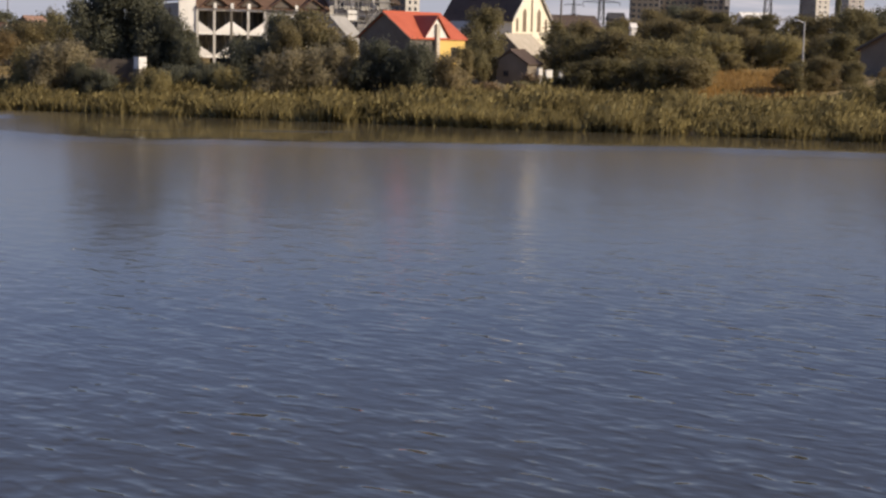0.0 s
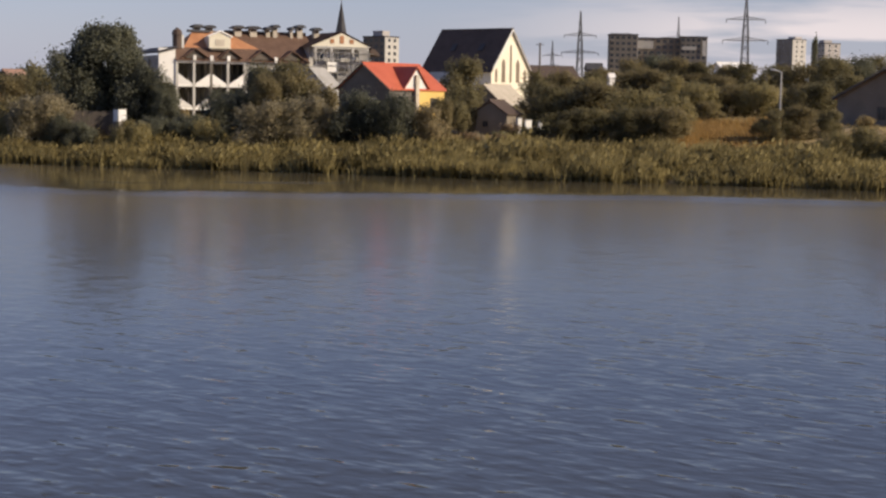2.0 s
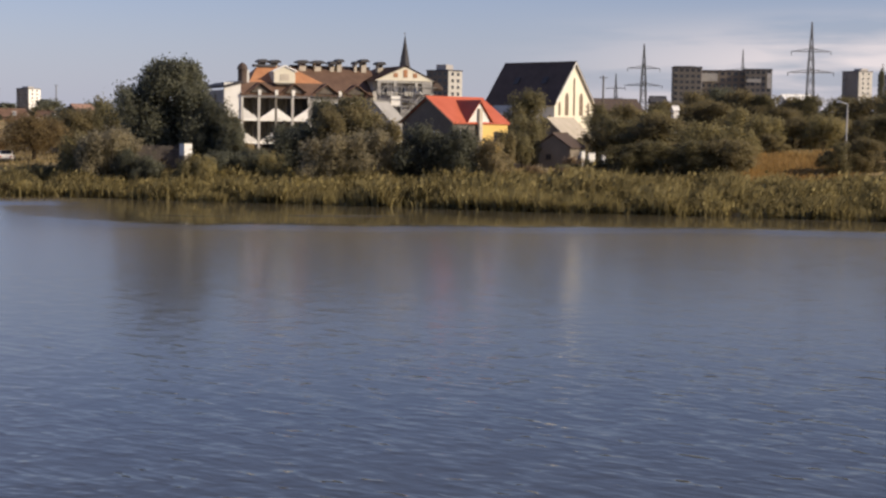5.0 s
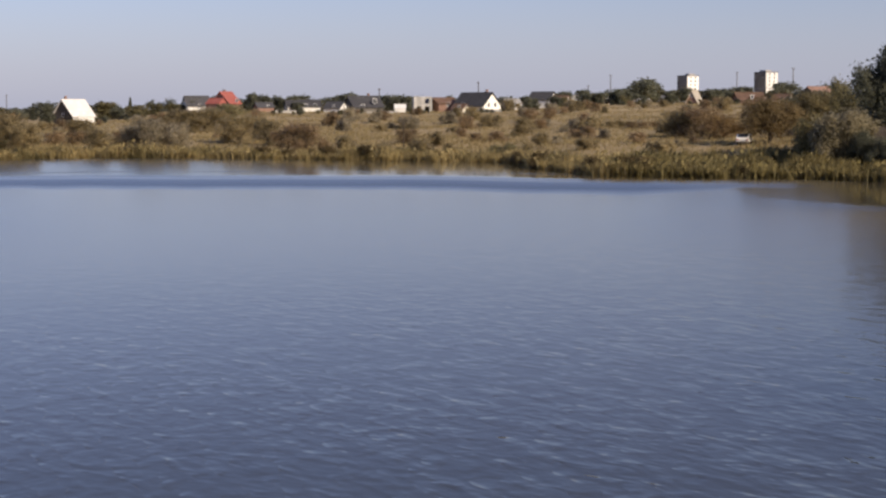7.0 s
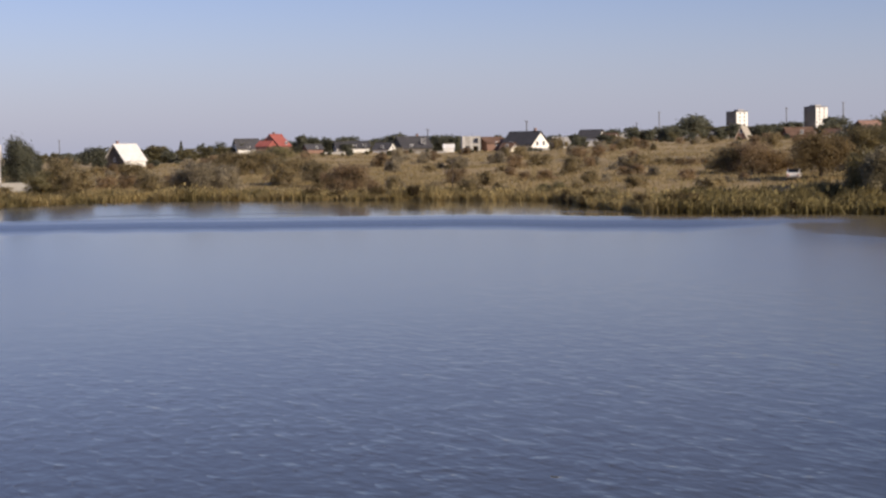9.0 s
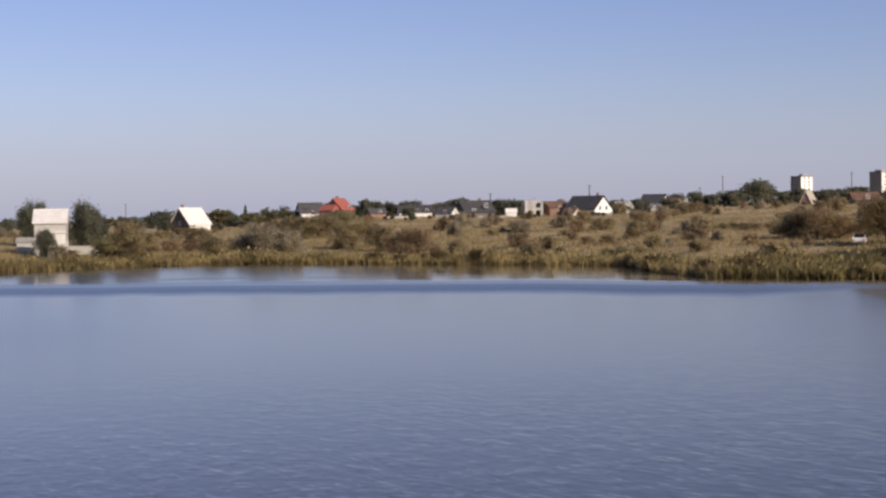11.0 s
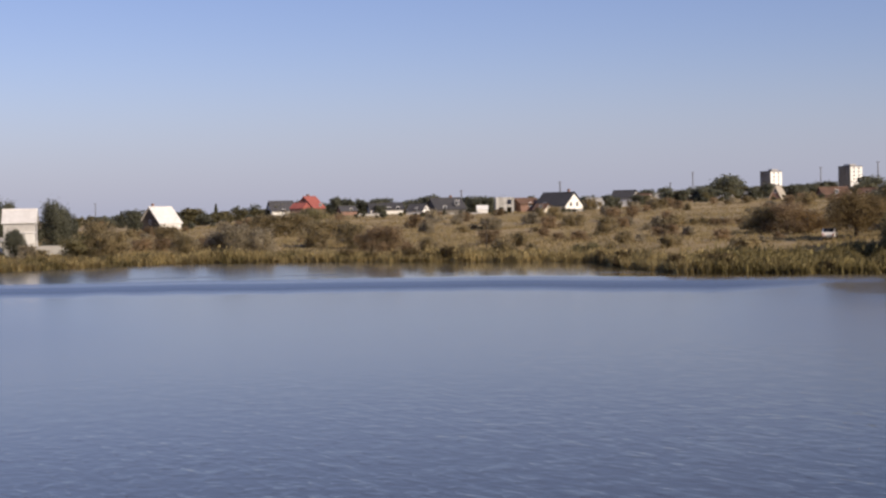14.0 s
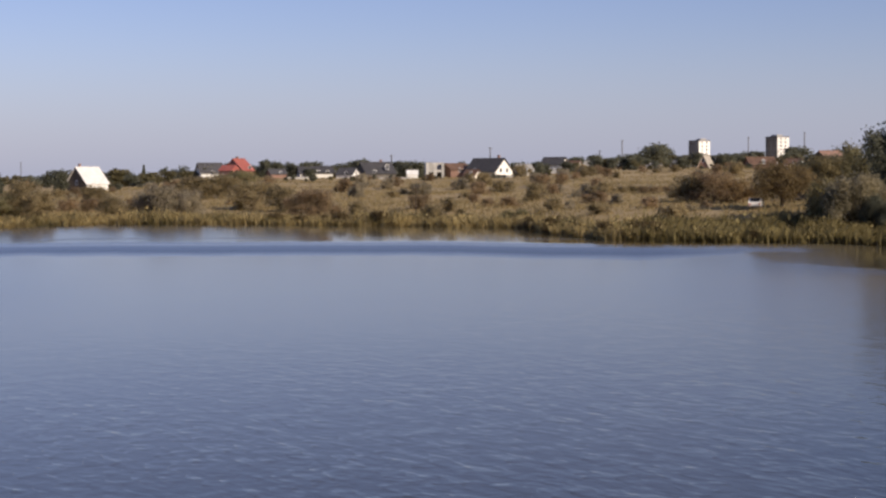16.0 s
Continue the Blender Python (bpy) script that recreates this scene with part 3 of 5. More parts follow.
def gable_house(name, m, L, W, wall, ridge, walls, roof, label, windows=(), chimney=None, category="house", over=0.45, group="", trim="frame"):
    """A house with its ridge along x: walls up to the eaves, two roof slabs, windows and perhaps a chimney."""
    t = thing(name, m, label, category, group)
    bm = bmesh.new()
    prof = [(-W / 2, 0), (W / 2, 0), (W / 2, wall), (0, ridge - 0.12), (-W / 2, wall)]
    a = [bm.verts.new((-L / 2, y, z)) for y, z in prof]
    b = [bm.verts.new((L / 2, y, z)) for y, z in prof]
    bm.faces.new(a)
    bm.faces.new(b[::-1])
    for i in range(5):
        bm.faces.new((a[i], b[i], b[(i + 1) % 5], a[(i + 1) % 5]))
    part("wall", bm, M[walls], t)
    slope = (ridge - wall) / (W / 2)
    for s in (-1, 1):
        bm = bmesh.new()
        y1 = s * (W / 2 + over)
        z1 = wall - slope * over
        pts = [(-L / 2 - over, 0, ridge), (L / 2 + over, 0, ridge), (L / 2 + over, y1, z1), (-L / 2 - over, y1, z1)]
        top = [bm.verts.new((x, y, z + 0.14)) for x, y, z in pts]
        low = [bm.verts.new((x, y, z - 0.03)) for x, y, z in pts]
        bm.faces.new(top)
        bm.faces.new(low[::-1])
        for i in range(4):
            bm.faces.new((top[i], low[i], low[(i + 1) % 4], top[(i + 1) % 4]))
        part("roof", bm, M[roof], t)
    bm = bmesh.new()
    strut(bm, (-L / 2 - over, 0, ridge + 0.14), (L / 2 + over, 0, ridge + 0.14), 0.11, 0.11, 6)
    part("ridge_cap", bm, M[roof], t)
    for side, u, z, w, h in windows:
        window(t, on_wall(side, L, W, u, z), w, h, 1, trim)
    if chimney:
        x, y, top = chimney
        bm = boxed((x - 0.3, y - 0.3, wall), (x + 0.3, y + 0.3, top))
        box(bm, (x - 0.38, y - 0.38, top), (x + 0.38, y + 0.38, top + 0.15))
        part("chimney", bm, M["brick"], t)
    return t


def red_house():
    m = lay(-2.9, 193.5, 45)
    z0 = m.translation.z
    wall, ridge = 8.35 - z0, 11.25 - z0
    L, W = 9.4, 8.8
    t = gable_house("house", m, L, W, wall, ridge, "grey", "redroof", "grey rendered house with orange-red metal roof behind bushes", [("left", -1.6, 2.4, 1.1, 1.3), ("front", -2.8, wall - 2.2, 1.2, 1.3)], category="house", over=0.3)
    # cross gable with a white face and a porch pillar
    bm = bmesh.new()
    cx, hw = -0.4, 2.0
    zt = ridge - 0.35
    rise = 2.6
    for s in (-1, 1):
        q = [(cx, -W / 2 - 0.5, zt), (cx, -0.3, zt), (cx + s * (hw + 0.2), -W / 2 + 2.0, zt - rise), (cx + s * (hw + 0.2), -W / 2 - 0.5, zt - rise)]
        top = [bm.verts.new((x, y, z + 0.12)) for x, y, z in q]
        low = [bm.verts.new((x, y, z)) for x, y, z in q]
        bm.faces.new(top)
        bm.faces.new(low[::-1])
        for i in range(4):
            bm.faces.new((top[i], low[i], low[(i + 1) % 4], top[(i + 1) % 4]))
    part("dormer_roof", bm, M["redroof"], t)
    bm = prism(bmesh.new(), [(cx - hw, zt - rise), (cx + hw, zt - rise), (cx, zt - 0.05)], -W / 2 - 0.2, -W / 2 + 0.15)
    part("dormer_face", bm, M["white"], t, "white triangular gable face")
    bm = boxed((cx - 0.26, -W / 2 - 0.55, 0), (cx + 0.26, -W / 2 - 0.24, zt - 0.9))
    part("pillar", bm, M["beigeroof"], t, "beige chimney pillar")
    bm = boxed((cx + 0.32, -W / 2 - 0.12, 0), (L / 2 + 0.06, -W / 2 + 0.1, wall - 0.15))
    part("front_wall", bm, M["yellow"], t, "yellow rendered wall")
    window(t, pose(cx + 3.2, -W / 2 - 0.12, wall - 2.3), 1.1, 1.2, 1, "timber")
    # roof edge boards
    bm = bmesh.new()
    for s in (-1, 1):
        strut(bm, (-L / 2 - 0.32, 0, ridge + 0.02), (-L / 2 - 0.32, s * (W / 2 + 0.3), wall - 0.2), 0.1, 0.1, 4)
    part("verge_board", bm, M["timber"], t)
    return t


def church():
    m = lay(0.18, 297, -40)
    z0 = m.translation.z
    wall, ridge = 12.9 - z0, 20.3 - z0
    L, W = 16.6, 11.2
    t = gable_house("church", m, L, W, wall, ridge, "cream", "darkroof", "cream church with steep dark roof and tall lancet windows", category="church", over=0.5)
    e = L / 2
    window(t, pose(e, 0, wall - 2.4, 0, 0, 90), 0.5, 6.6, 0, "brownglass", True, "brownglass")
    for y in (-2.1, 2.1):
        window(t, pose(e, y, wall - 2.4, 0, 0, 90), 1.0, 3.4, 0, "brownglass", True, "brownglass")
    for y in (-4.2, 4.2):
        window(t, pose(e, y, wall - 2.4, 0, 0, 90), 0.6, 2.0, 0, "brownglass", True, "brownglass")
    slope = math.degrees(math.atan2(ridge - wall, W / 2))
    for x in (-3.2, 3.6):
        bm = boxed((-0.55, -0.04, -0.8), (0.55, 0.1, 0.8))
        sky_light = part("skylight", bm, M["slate"], t, "grey roof window")
        sky_light.matrix_local = pose(x, -W / 4 - 0.1, (wall + ridge) / 2 + 0.35, slope - 90, 0, 0)
    bm = bmesh.new()
    for s in (-1, 1):
        strut(bm, (e + 0.42, 0, ridge - 0.1), (e + 0.42, s * W / 2, wall - 0.1), 0.2, 0.2, 4)
    part("gable_trim", bm, M["white"], t)
    # low pale annex roof beside the nave
    bm = bmesh.new()
    v = [bm.verts.new(p) for p in ((-6, -W / 2 - 4.5, wall - 3.6), (2, -W / 2 - 4.5, wall - 3.6), (2, -W / 2, wall - 0.2), (-6, -W / 2, wall - 0.2))]
    f = bm.faces.new(v)
    g = bmesh.ops.extrude_face_region(bm, geom=[f])["geom"]
    bmesh.ops.translate(bm, verts=[x for x in g if isinstance(x, bmesh.types.BMVert)], vec=(0, 0, -0.15))
    part("annex_roof", bm, M["beigeroof"], t, "beige lean-to roof")
    part("annex_wall", boxed((-5.8, -W / 2 - 4.2, 0), (1.8, -W / 2 - 0.02, wall - 3.7)), M["concrete"], t)


def hotel():
    """The long unfinished building: an end wall, an open concrete frame, brown roofs and a pedimented wing."""
    m = lay(-11.39, 220, 15)
    z0 = m.translation.z
    t = thing("hotel", m, "unfinished pale hotel with open concrete frame and brown roofs", "building")
    Z = lambda z: z - z0
    wide, deep = 30.5, 11.0
    bm = boxed((0.55, 0, 0), (2.9, 0.4, Z(13.6)))
    part("end_wall", bm, M["white"], t, "white end wall")
    # side wall painted darker grey to carry its shade
    part("side_wall", boxed((0.55, 0.4, 0), (0.9, deep + 3, Z(12.6))), M["greyroof"], t)
    bm = prism(bmesh.new(), [(0.3, Z(12.85)), (3.1, Z(13.6)), (3.1, Z(13.9)), (0.3, Z(13.15))], -0.3, deep + 3)
    part("end_roof", bm, M["slate"], t)
    # back and cross walls are dark grey to deepen the shade inside the bays
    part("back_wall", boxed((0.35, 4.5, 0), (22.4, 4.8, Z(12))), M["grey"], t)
    for z in (5.15, 8.35, 11.65):
        part("floor_slab", boxed((2.92, -0.15, Z(z)), (13.0, 4.5, Z(z) + 0.3)), M["white"], t)
    cols = [3.05, 5.5, 7.95, 10.4, 12.85]
    for i, x in enumerate(cols):
        c = part("column", boxed((x - 0.17, -0.22, 0), (x + 0.17, 0.16, Z(11.64))), M["grey" if i == 2 else "concrete"], t)
        if i:
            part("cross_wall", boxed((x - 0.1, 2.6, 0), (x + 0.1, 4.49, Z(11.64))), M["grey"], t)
    for base, top in ((8.65, 10.15), (5.45, 6.9)):
        for i in range(4):
            a, b = cols[i] + 0.2, cols[i + 1] - 0.2
            hi, lo = Z(top), Z(base) + 0.12
            ends = (hi, lo) if i % 2 == 0 else (lo, hi)
            part("parapet", prism(bmesh.new(), [(a, Z(base)), (b, Z(base)), (b, ends[1]), (a, ends[0])], -0.2, -0.02), M["white"], t, "white sloping balcony parapet")
    part("right_wall", boxed((13.0, 0.1, 0), (22.4, 0.5, Z(11.9))), M["concrete"], t)
    for x in (14.6, 17.2, 19.8):
        for z in (6.2, 9.4):
            window(t, pose(x, 0.1, Z(z)), 1.3, 1.7)
    # brown mansard band with gablets
    bm = bmesh.new()
    v = [bm.verts.new(p) for p in ((2.9, -0.5, Z(11.95)), (22.5, -0.5, Z(11.95)), (22.5, 1.8, Z(13.8)), (2.9, 1.8, Z(13.8)), (2.9, 1.8, Z(11.95)), (22.5, 1.8, Z(11.95)))]
    for f in ((0, 1, 2, 3), (0, 4, 5, 1), (3, 2, 5, 4), (0, 3, 4), (1, 5, 2)):
        bm.faces.new([v[i] for i in f])
    part("mansard", bm, M["brownroof"], t)
    for x in (5.6, 10.6, 15.3, 19.8):
        bm = bmesh.new()
        for s in (-1, 1):
            q = [(x, -0.8, Z(13.55)), (x, 1.5, Z(13.55)), (x + s * 1.75, 1.5, Z(12.35)), (x + s * 1.75, -0.8, Z(12.35))]
            top = [bm.verts.new((a, b, c + 0.14)) for a, b, c in q]
            low = [bm.verts.new(p) for p in q]
            bm.faces.new(top)
            bm.faces.new(low[::-1])
            for i in range(4):
                bm.faces.new((top[i], low[i], low[(i + 1) % 4], top[(i + 1) % 4]))
        part("gablet_roof", bm, M["brownroof"], t)
        # face coloured dark for the shadow under the gablet roof
        part("gablet_face", prism(bmesh.new(), [(x - 1.4, Z(12.3)), (x + 1.4, Z(12.3)), (x, Z(13.45))], -0.45, -0.3), M["timber"], t)
    for x in (5.5, 7.95, 10.4, 17.4):
        part("post_head", boxed((x - 0.22, -0.55, Z(11.95)), (x + 0.22, -0.2, Z(12.7))), M["white"], t)
    # upper roofs
    bm = bmesh.new()
    v = [bm.verts.new(p) for p in ((8.0, 1.9, Z(13.8)), (24, 1.9, Z(13.8)), (24, 5.6, Z(16.35)), (8.0, 5.6, Z(16.35)), (24, 10, Z(13.8)), (8.0, 10, Z(13.8)))]
    for f in ((0, 1, 2, 3), (3, 2, 4, 5), (0, 3, 5), (1, 4, 2), (0, 5, 4, 1)):
        bm.faces.new([v[i] for i in f])
    part("main_roof", bm, M["brownroof"], t)
    bm = bmesh.new()
    v = [bm.verts.new(p) for p in ((4.6, 1.8, Z(13.8)), (15.6, 1.8, Z(13.8)), (15.6, 7.5, Z(13.8)), (4.6, 7.5, Z(13.8)), (6.6, 4.6, Z(16.1)), (11.6, 4.6, Z(16.1)))]
    for f in ((0, 1, 5, 4), (1, 2, 5), (2, 3, 4, 5), (3, 0, 4), (3, 2, 1, 0)):
        bm.faces.new([v[i] for i in f])
    part("orange_roof", bm, M["orangeroof"], t, "orange tiled hip roof")
    part("roof_cap", boxed((6.0, 4.2, Z(16.05)), (9.2, 5.2, Z(16.4))), M["slate"], t)
    gable = [(8.0, Z(13.75)), (11.1, Z(13.75)), (11.1, Z(15.35)), (9.55, Z(16.15)), (8.0, Z(15.35))]
    part("roof_gable", prism(bmesh.new(), gable, 0.9, 3.4), M["cream"], t, "cream gabled roof bay")
    part("gable_soffit", boxed((8.2, 0.7, Z(13.45)), (10.9, 1.6, Z(13.73))), M["timber"], t)
    bm = bmesh.new()
    for p, q in zip(gable[2:], gable[3:]):
        strut(bm, (p[0] + (0.25 if p[0] > 9.55 else 0), 0.84, p[1]), (q[0] - (0.25 if q[0] < 9.55 else 0), 0.84, q[1]), 0.13, 0.13, 5)
    part("gable_rim", bm, M["white"], t)
    part("gable_window", boxed((8.9, 0.84, Z(14.1)), (10.2, 0.9, Z(15.0))), M["beigeroof"], t)
    bm = bmesh.new()
    strut(bm, (11.7, 5.6, Z(16.35)), (24, 5.6, Z(16.35)), 0.2, 0.2, 6)
    part("ridge_cap", bm, M["darkroof"], t)
    bm = bmesh.new()
    strut(bm, (3.7, 2.0, Z(13.5)), (3.7, 2.0, Z(15.5)), 0.66, 0.66, 10)
    strut(bm, (3.7, 2.0, Z(15.5)), (3.7, 2.0, Z(16.1)), 0.8, 0.62, 10)
    strut(bm, (3.7, 2.0, Z(16.1)), (3.7, 2.0, Z(16.5)), 0.62, 0.1, 10)
    part("turret", bm, M["darkroof"], t, "small dark round turret")
    part("flue", boxed((4.3, 1.7, Z(13.6)), (4.6, 2.2, Z(15.5))), M["white"], t, "narrow white flue")
    for x, w, top in ((7.4, 1.6, 17.15), (9.2, 1.6, 17.1), (13.4, 1.9, 17.2), (15.7, 2.0, 17.2), (17.9, 1.1, 17.15), (19.0, 1.2, 17.5), (21.5, 0.6, 17.25), (22.8, 1.4, 17.6), (25.4, 1.4, 17.3)):
        b = min(0.5, w * 0.28)
        stack = part("chimney_stack", boxed((x - b, 4.6, Z(15.3)), (x + b, 5.6, Z(top - 0.42))), M["beigeroof"], t, "pale rendered chimney stack")
        part("vent_slot", boxed((x - b + 0.1, 4.56, Z(top - 0.75)), (x + b - 0.1, 4.59, Z(top - 0.5))), M["timber"], stack)
        cap = [(x - w / 2, Z(top - 0.42)), (x + w / 2, Z(top - 0.42)), (x + w / 2, Z(top - 0.22)), (x + w * 0.22, Z(top)), (x - w * 0.22, Z(top)), (x - w / 2, Z(top - 0.22))]
        part("chimney_cap", prism(bmesh.new(), cap, 4.0, 5.9), M["slate"], stack, "wide dark chimney cap")
    # pedimented wing
    a, b = 22.6, 31.3
    part("wing_wall", boxed((a, 0.2, 0), (b, deep, Z(14.4))), M["concrete"], t)
    part("pediment", prism(bmesh.new(), [(a - 0.4, Z(14.4)), (b + 0.5, Z(14.4)), ((a + b) / 2, Z(16.4))], -1.5, -1.0), M["cream"], t, "cream triangular pediment")
    for k in (-1.5, 0, 1.5):
        part("ornament", boxed(((a + b) / 2 + k - 0.3, -1.56, Z(14.9)), ((a + b) / 2 + k + 0.3, -1.5, Z(15.5 + (0.5 if k == 0 else 0)))), M["orangeroof"], t)
    bm = bmesh.new()
    v = [bm.verts.new(p) for p in ((a - 0.6, -1.7, Z(14.35)), ((a + b) / 2, -1.7, Z(16.6)), ((a + b) / 2, deep, Z(16.6)), (a - 0.6, deep, Z(14.35)), (b + 0.7, -1.7, Z(14.35)), (b + 0.7, deep, Z(14.35)))]
    for f in ((0, 1, 2, 3), (1, 4, 5, 2)):
        bm.faces.new([v[i] for i in f])
    bmesh.ops.solidify(bm, geom=bm.faces[:], thickness=0.15)
    part("wing_roof", bm, M["brownroof"], t)
    for z in (5.2, 8.3, 11.3, 14.1):
        part("balcony_slab", boxed((a + 0.2, -1.4, Z(z)), (b - 0.1, 0.2, Z(z) + 0.25)), M["concrete"], t)
        if z < 14:
            part("balcony_rail", boxed((a + 0.2, -1.38, Z(z) + 0.25), (b - 0.1, -1.28, Z(z) + 1.0)), M["panel"], t)
    for x in (a + 0.4, a + 2.8, b - 2.6, b - 0.35):
        part("wing_column", boxed((x - 0.18, -1.45, 0), (x + 0.18, -1.1, Z(14.3))), M["concrete"], t)
    for z in (5.6, 8.7, 11.7):
        for x in (a + 1.6, (a + b) / 2, b - 1.5):
            window(t, pose(x, 0.2, Z(z)), 1.3, 2.0)
    part("side_roof", prism(bmesh.new(), [(b + 0.2, Z(14.3)), (b + 0.9, Z(14.2)), (b + 1.7, Z(13.5)), (b + 1.7, Z(13.2)), (b + 0.2, Z(13.6))], -1.2, 6), M["darkroof"], t)
    part("loggia_arch", prism(bmesh.new(), [(b - 3.4, Z(11.6)), (b - 2.2, Z(13.2)), (b - 1.0, Z(11.6)), (b - 1.2, Z(11.6)), (b - 2.2, Z(12.9)), (b - 3.2, Z(11.6))], -1.6, -1.46), M["white"], t)
    # scaffolding before the wing
    s = thing("scaffolding", m @ pose(0, 0, 0), "pale weathered builders' scaffolding against the hotel wing", "scaffolding")
    posts = [a - 0.1 + k * 1.62 for k in range(6)]
    for x in posts:
        for y in (-2.9, -1.8):
            part("pole", strut(bmesh.new(), (x, y, 0), (x + 0.05, y, Z(14.2 - 0.6 * (x - a) / 8)), 0.07, 0.07, 5), M["greyroof"], s)
    for k, z in enumerate((5.0, 6.9, 8.8, 10.7, 12.5)):
        part("plank_deck", boxed((a - 0.4 + 0.5 * (k % 2), -2.9, Z(z)), (b - 0.3 * (k % 3), -1.8, Z(z) + 0.1)), M["greyroof"], s)
        part("guard_rail", strut(bmesh.new(), (a - 0.3, -2.95, Z(z) + 1.0), (b, -2.95, Z(z) + 0.95), 0.05, 0.05, 5), M["greyroof"], s)
        i = k % 4
        part("brace", strut(bmesh.new(), (posts[i], -2.97, Z(z)), (posts[i + 1], -2.97, Z(z) + 1.9), 0.05, 0.05, 5), M["concrete"], s)
        part("dust_sheet", boxed((posts[4 - i], -2.84, Z(z) + 0.12), (posts[5 - i], -2.8, Z(z) + 1.5)), M["white" if k % 2 else "greyroof"], s, "pale hanging dust sheet")


def spire():
    m = lay(-4.74, 300, 10)
    z0 = m.translation.z
    t = thing("church_tower", m, "dark slender church spire on a square tower", "tower")
    part("tower_wall", boxed((-1.3, -1.3, 0), (1.3, 1.3, 19.0 - z0)), M["concrete"], t)
    bm = bmesh.new()
    strut(bm, (0, 0, 19.0 - z0), (0, 0, 20.6 - z0), 1.15, 0.85, 8)
    strut(bm, (0, 0, 20.6 - z0), (0, 0, 25.3 - z0), 0.85, 0.06, 8)
    part("spire", bm, M["slate"], t)
    bm = bmesh.new()
    strut(bm, (0, 0, 25.2 - z0), (0, 0, 26.0 - z0), 0.06, 0.06, 5)
    strut(bm, (-0.25, 0, 25.75 - z0), (0.25, 0, 25.75 - z0), 0.05, 0.05, 5)
    part("finial", bm, M["steel"], t)


def tower_block(heading, dist, turn, wide, deep, top, cols, rows, label, walls="panel", side="panel", storey=2.9, tall_part=None, trim="frame", pale=()):
    """A block of flats: walls, a roof edge, a lift house and rows of windows with sills."""
    m = lay(heading, dist, turn, 1.0)
    h = top - m.translation.z
    t = thing("apartment_building", m, label, "building")
    part("wall", boxed((-wide / 2, -deep / 2, 0), (wide / 2, deep / 2, h)), M[walls], t)
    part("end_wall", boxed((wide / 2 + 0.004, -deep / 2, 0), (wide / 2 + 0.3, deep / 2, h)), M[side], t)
    part("parapet", boxed((-wide / 2 - 0.2, -deep / 2 - 0.2, h), (wide / 2 + 0.4, deep / 2 + 0.2, h + 0.6)), M["slate"], t)
    if tall_part:
        x0, x1, e = tall_part
        part("lift_house", boxed((x0, -deep / 4, h + 0.6), (x1, deep / 4, h + e)), M["panel"], t)
    for x0, x1, low, high in pale:
        part("light_panel", boxed((x0, -deep / 2 - 0.56, h - low), (x1, -deep / 2 - 0.51, h - high)), M["concrete"], t, "light rendered panel")
    proto = {}
    for r in range(rows):
        z = h - storey * (r + 1) + 0.9
        for c in range(cols):
            x = -wide / 2 + wide * (c + 0.5) / cols
            if not proto:
                w = window(t, pose(x, -deep / 2, z), wide / cols * 0.6, 1.5, 1, trim)
                proto["f"], proto["p"] = w.data, w.children[0].data
                continue
            w = new("window", proto["f"])
            w.parent, w.matrix_local = t, pose(x, -deep / 2, z)
            p = new("pane", proto["p"])
            p.parent = w
        for y in (-deep / 5, deep / 5):
            w = new("window", proto["f"])
            w.parent, w.matrix_local = t, pose(wide / 2 + 0.3, y, z, 0, 0, 90)
            p = new("pane", proto["p"])
            p.parent = w
        part("balcony_band", boxed((-wide / 2 + 0.2, -deep / 2 - 0.5, z - 1.0), (-wide / 2 + wide / cols * 0.9, -deep / 2 - 0.01, z - 0.05)), M["grey"], t)
    return t


def pylon(heading, dist, top, label, arms=(0.52, 0.72), spread=0.5, steel="steel"):
    """A lattice power mast: four legs, cross bracing, arms with insulators."""
    m = lay(heading, dist, 12)
    h = top - m.translation.z
    t = thing("power_pylon", m, label, "pylon")
    b = h * 0.085 * spread
    half = lambda k: b * (1 - k) + 0.35 * k if k < 0.6 else (b * 0.4 + 0.35 * 0.6) * max(0.12, 1 - (k - 0.6) / 0.42)
    bm = bmesh.new()
    steps = [0, 0.14, 0.27, 0.39, 0.5, 0.6, 0.7, 0.8, 0.9, 1.0]
    corner = lambda k, i: Vector((half(k) * (1, 1, -1, -1)[i], half(k) * (1, -1, -1, 1)[i], h * k))
    for k0, k1 in zip(steps, steps[1:]):
        for i in range(4):
            j = (i + 1) % 4
            strut(bm, corner(k0, i), corner(k1, i), 0.17, 0.14, 4)
            strut(bm, corner(k0, i), corner(k1, j), 0.075, 0.075, 3)
            strut(bm, corner(k0, j), corner(k1, i), 0.075, 0.075, 3)
            strut(bm, corner(k1, i), corner(k1, j), 0.075, 0.075, 3)
    part("lattice_mast", bm, M[steel], t)
    for k, reach in zip(arms, (0.22, 0.19)):
        arm = None
        for s in (-1, 1):
            tip = Vector((s * h * reach, 0, h * k))
            for y in (-1, 1):
                bar = part("cross_arm", strut(bmesh.new(), (0, y * half(k), h * k), tip, 0.12, 0.08, 4), M[steel], t)
                part("arm_stay", strut(bmesh.new(), (0, y * half(k), h * k + h * 0.03), tip, 0.1, 0.06, 4), M[steel], t)
                arm = arm or bar
        for s in (-1, 1):
            tip = Vector((s * h * reach, 0, h * k))
            part("insulator", strut(bmesh.new(), tip, tip - Vector((0, 0, h * 0.035)), 0.1, 0.1, 5), M["slate"], arm)
    return t


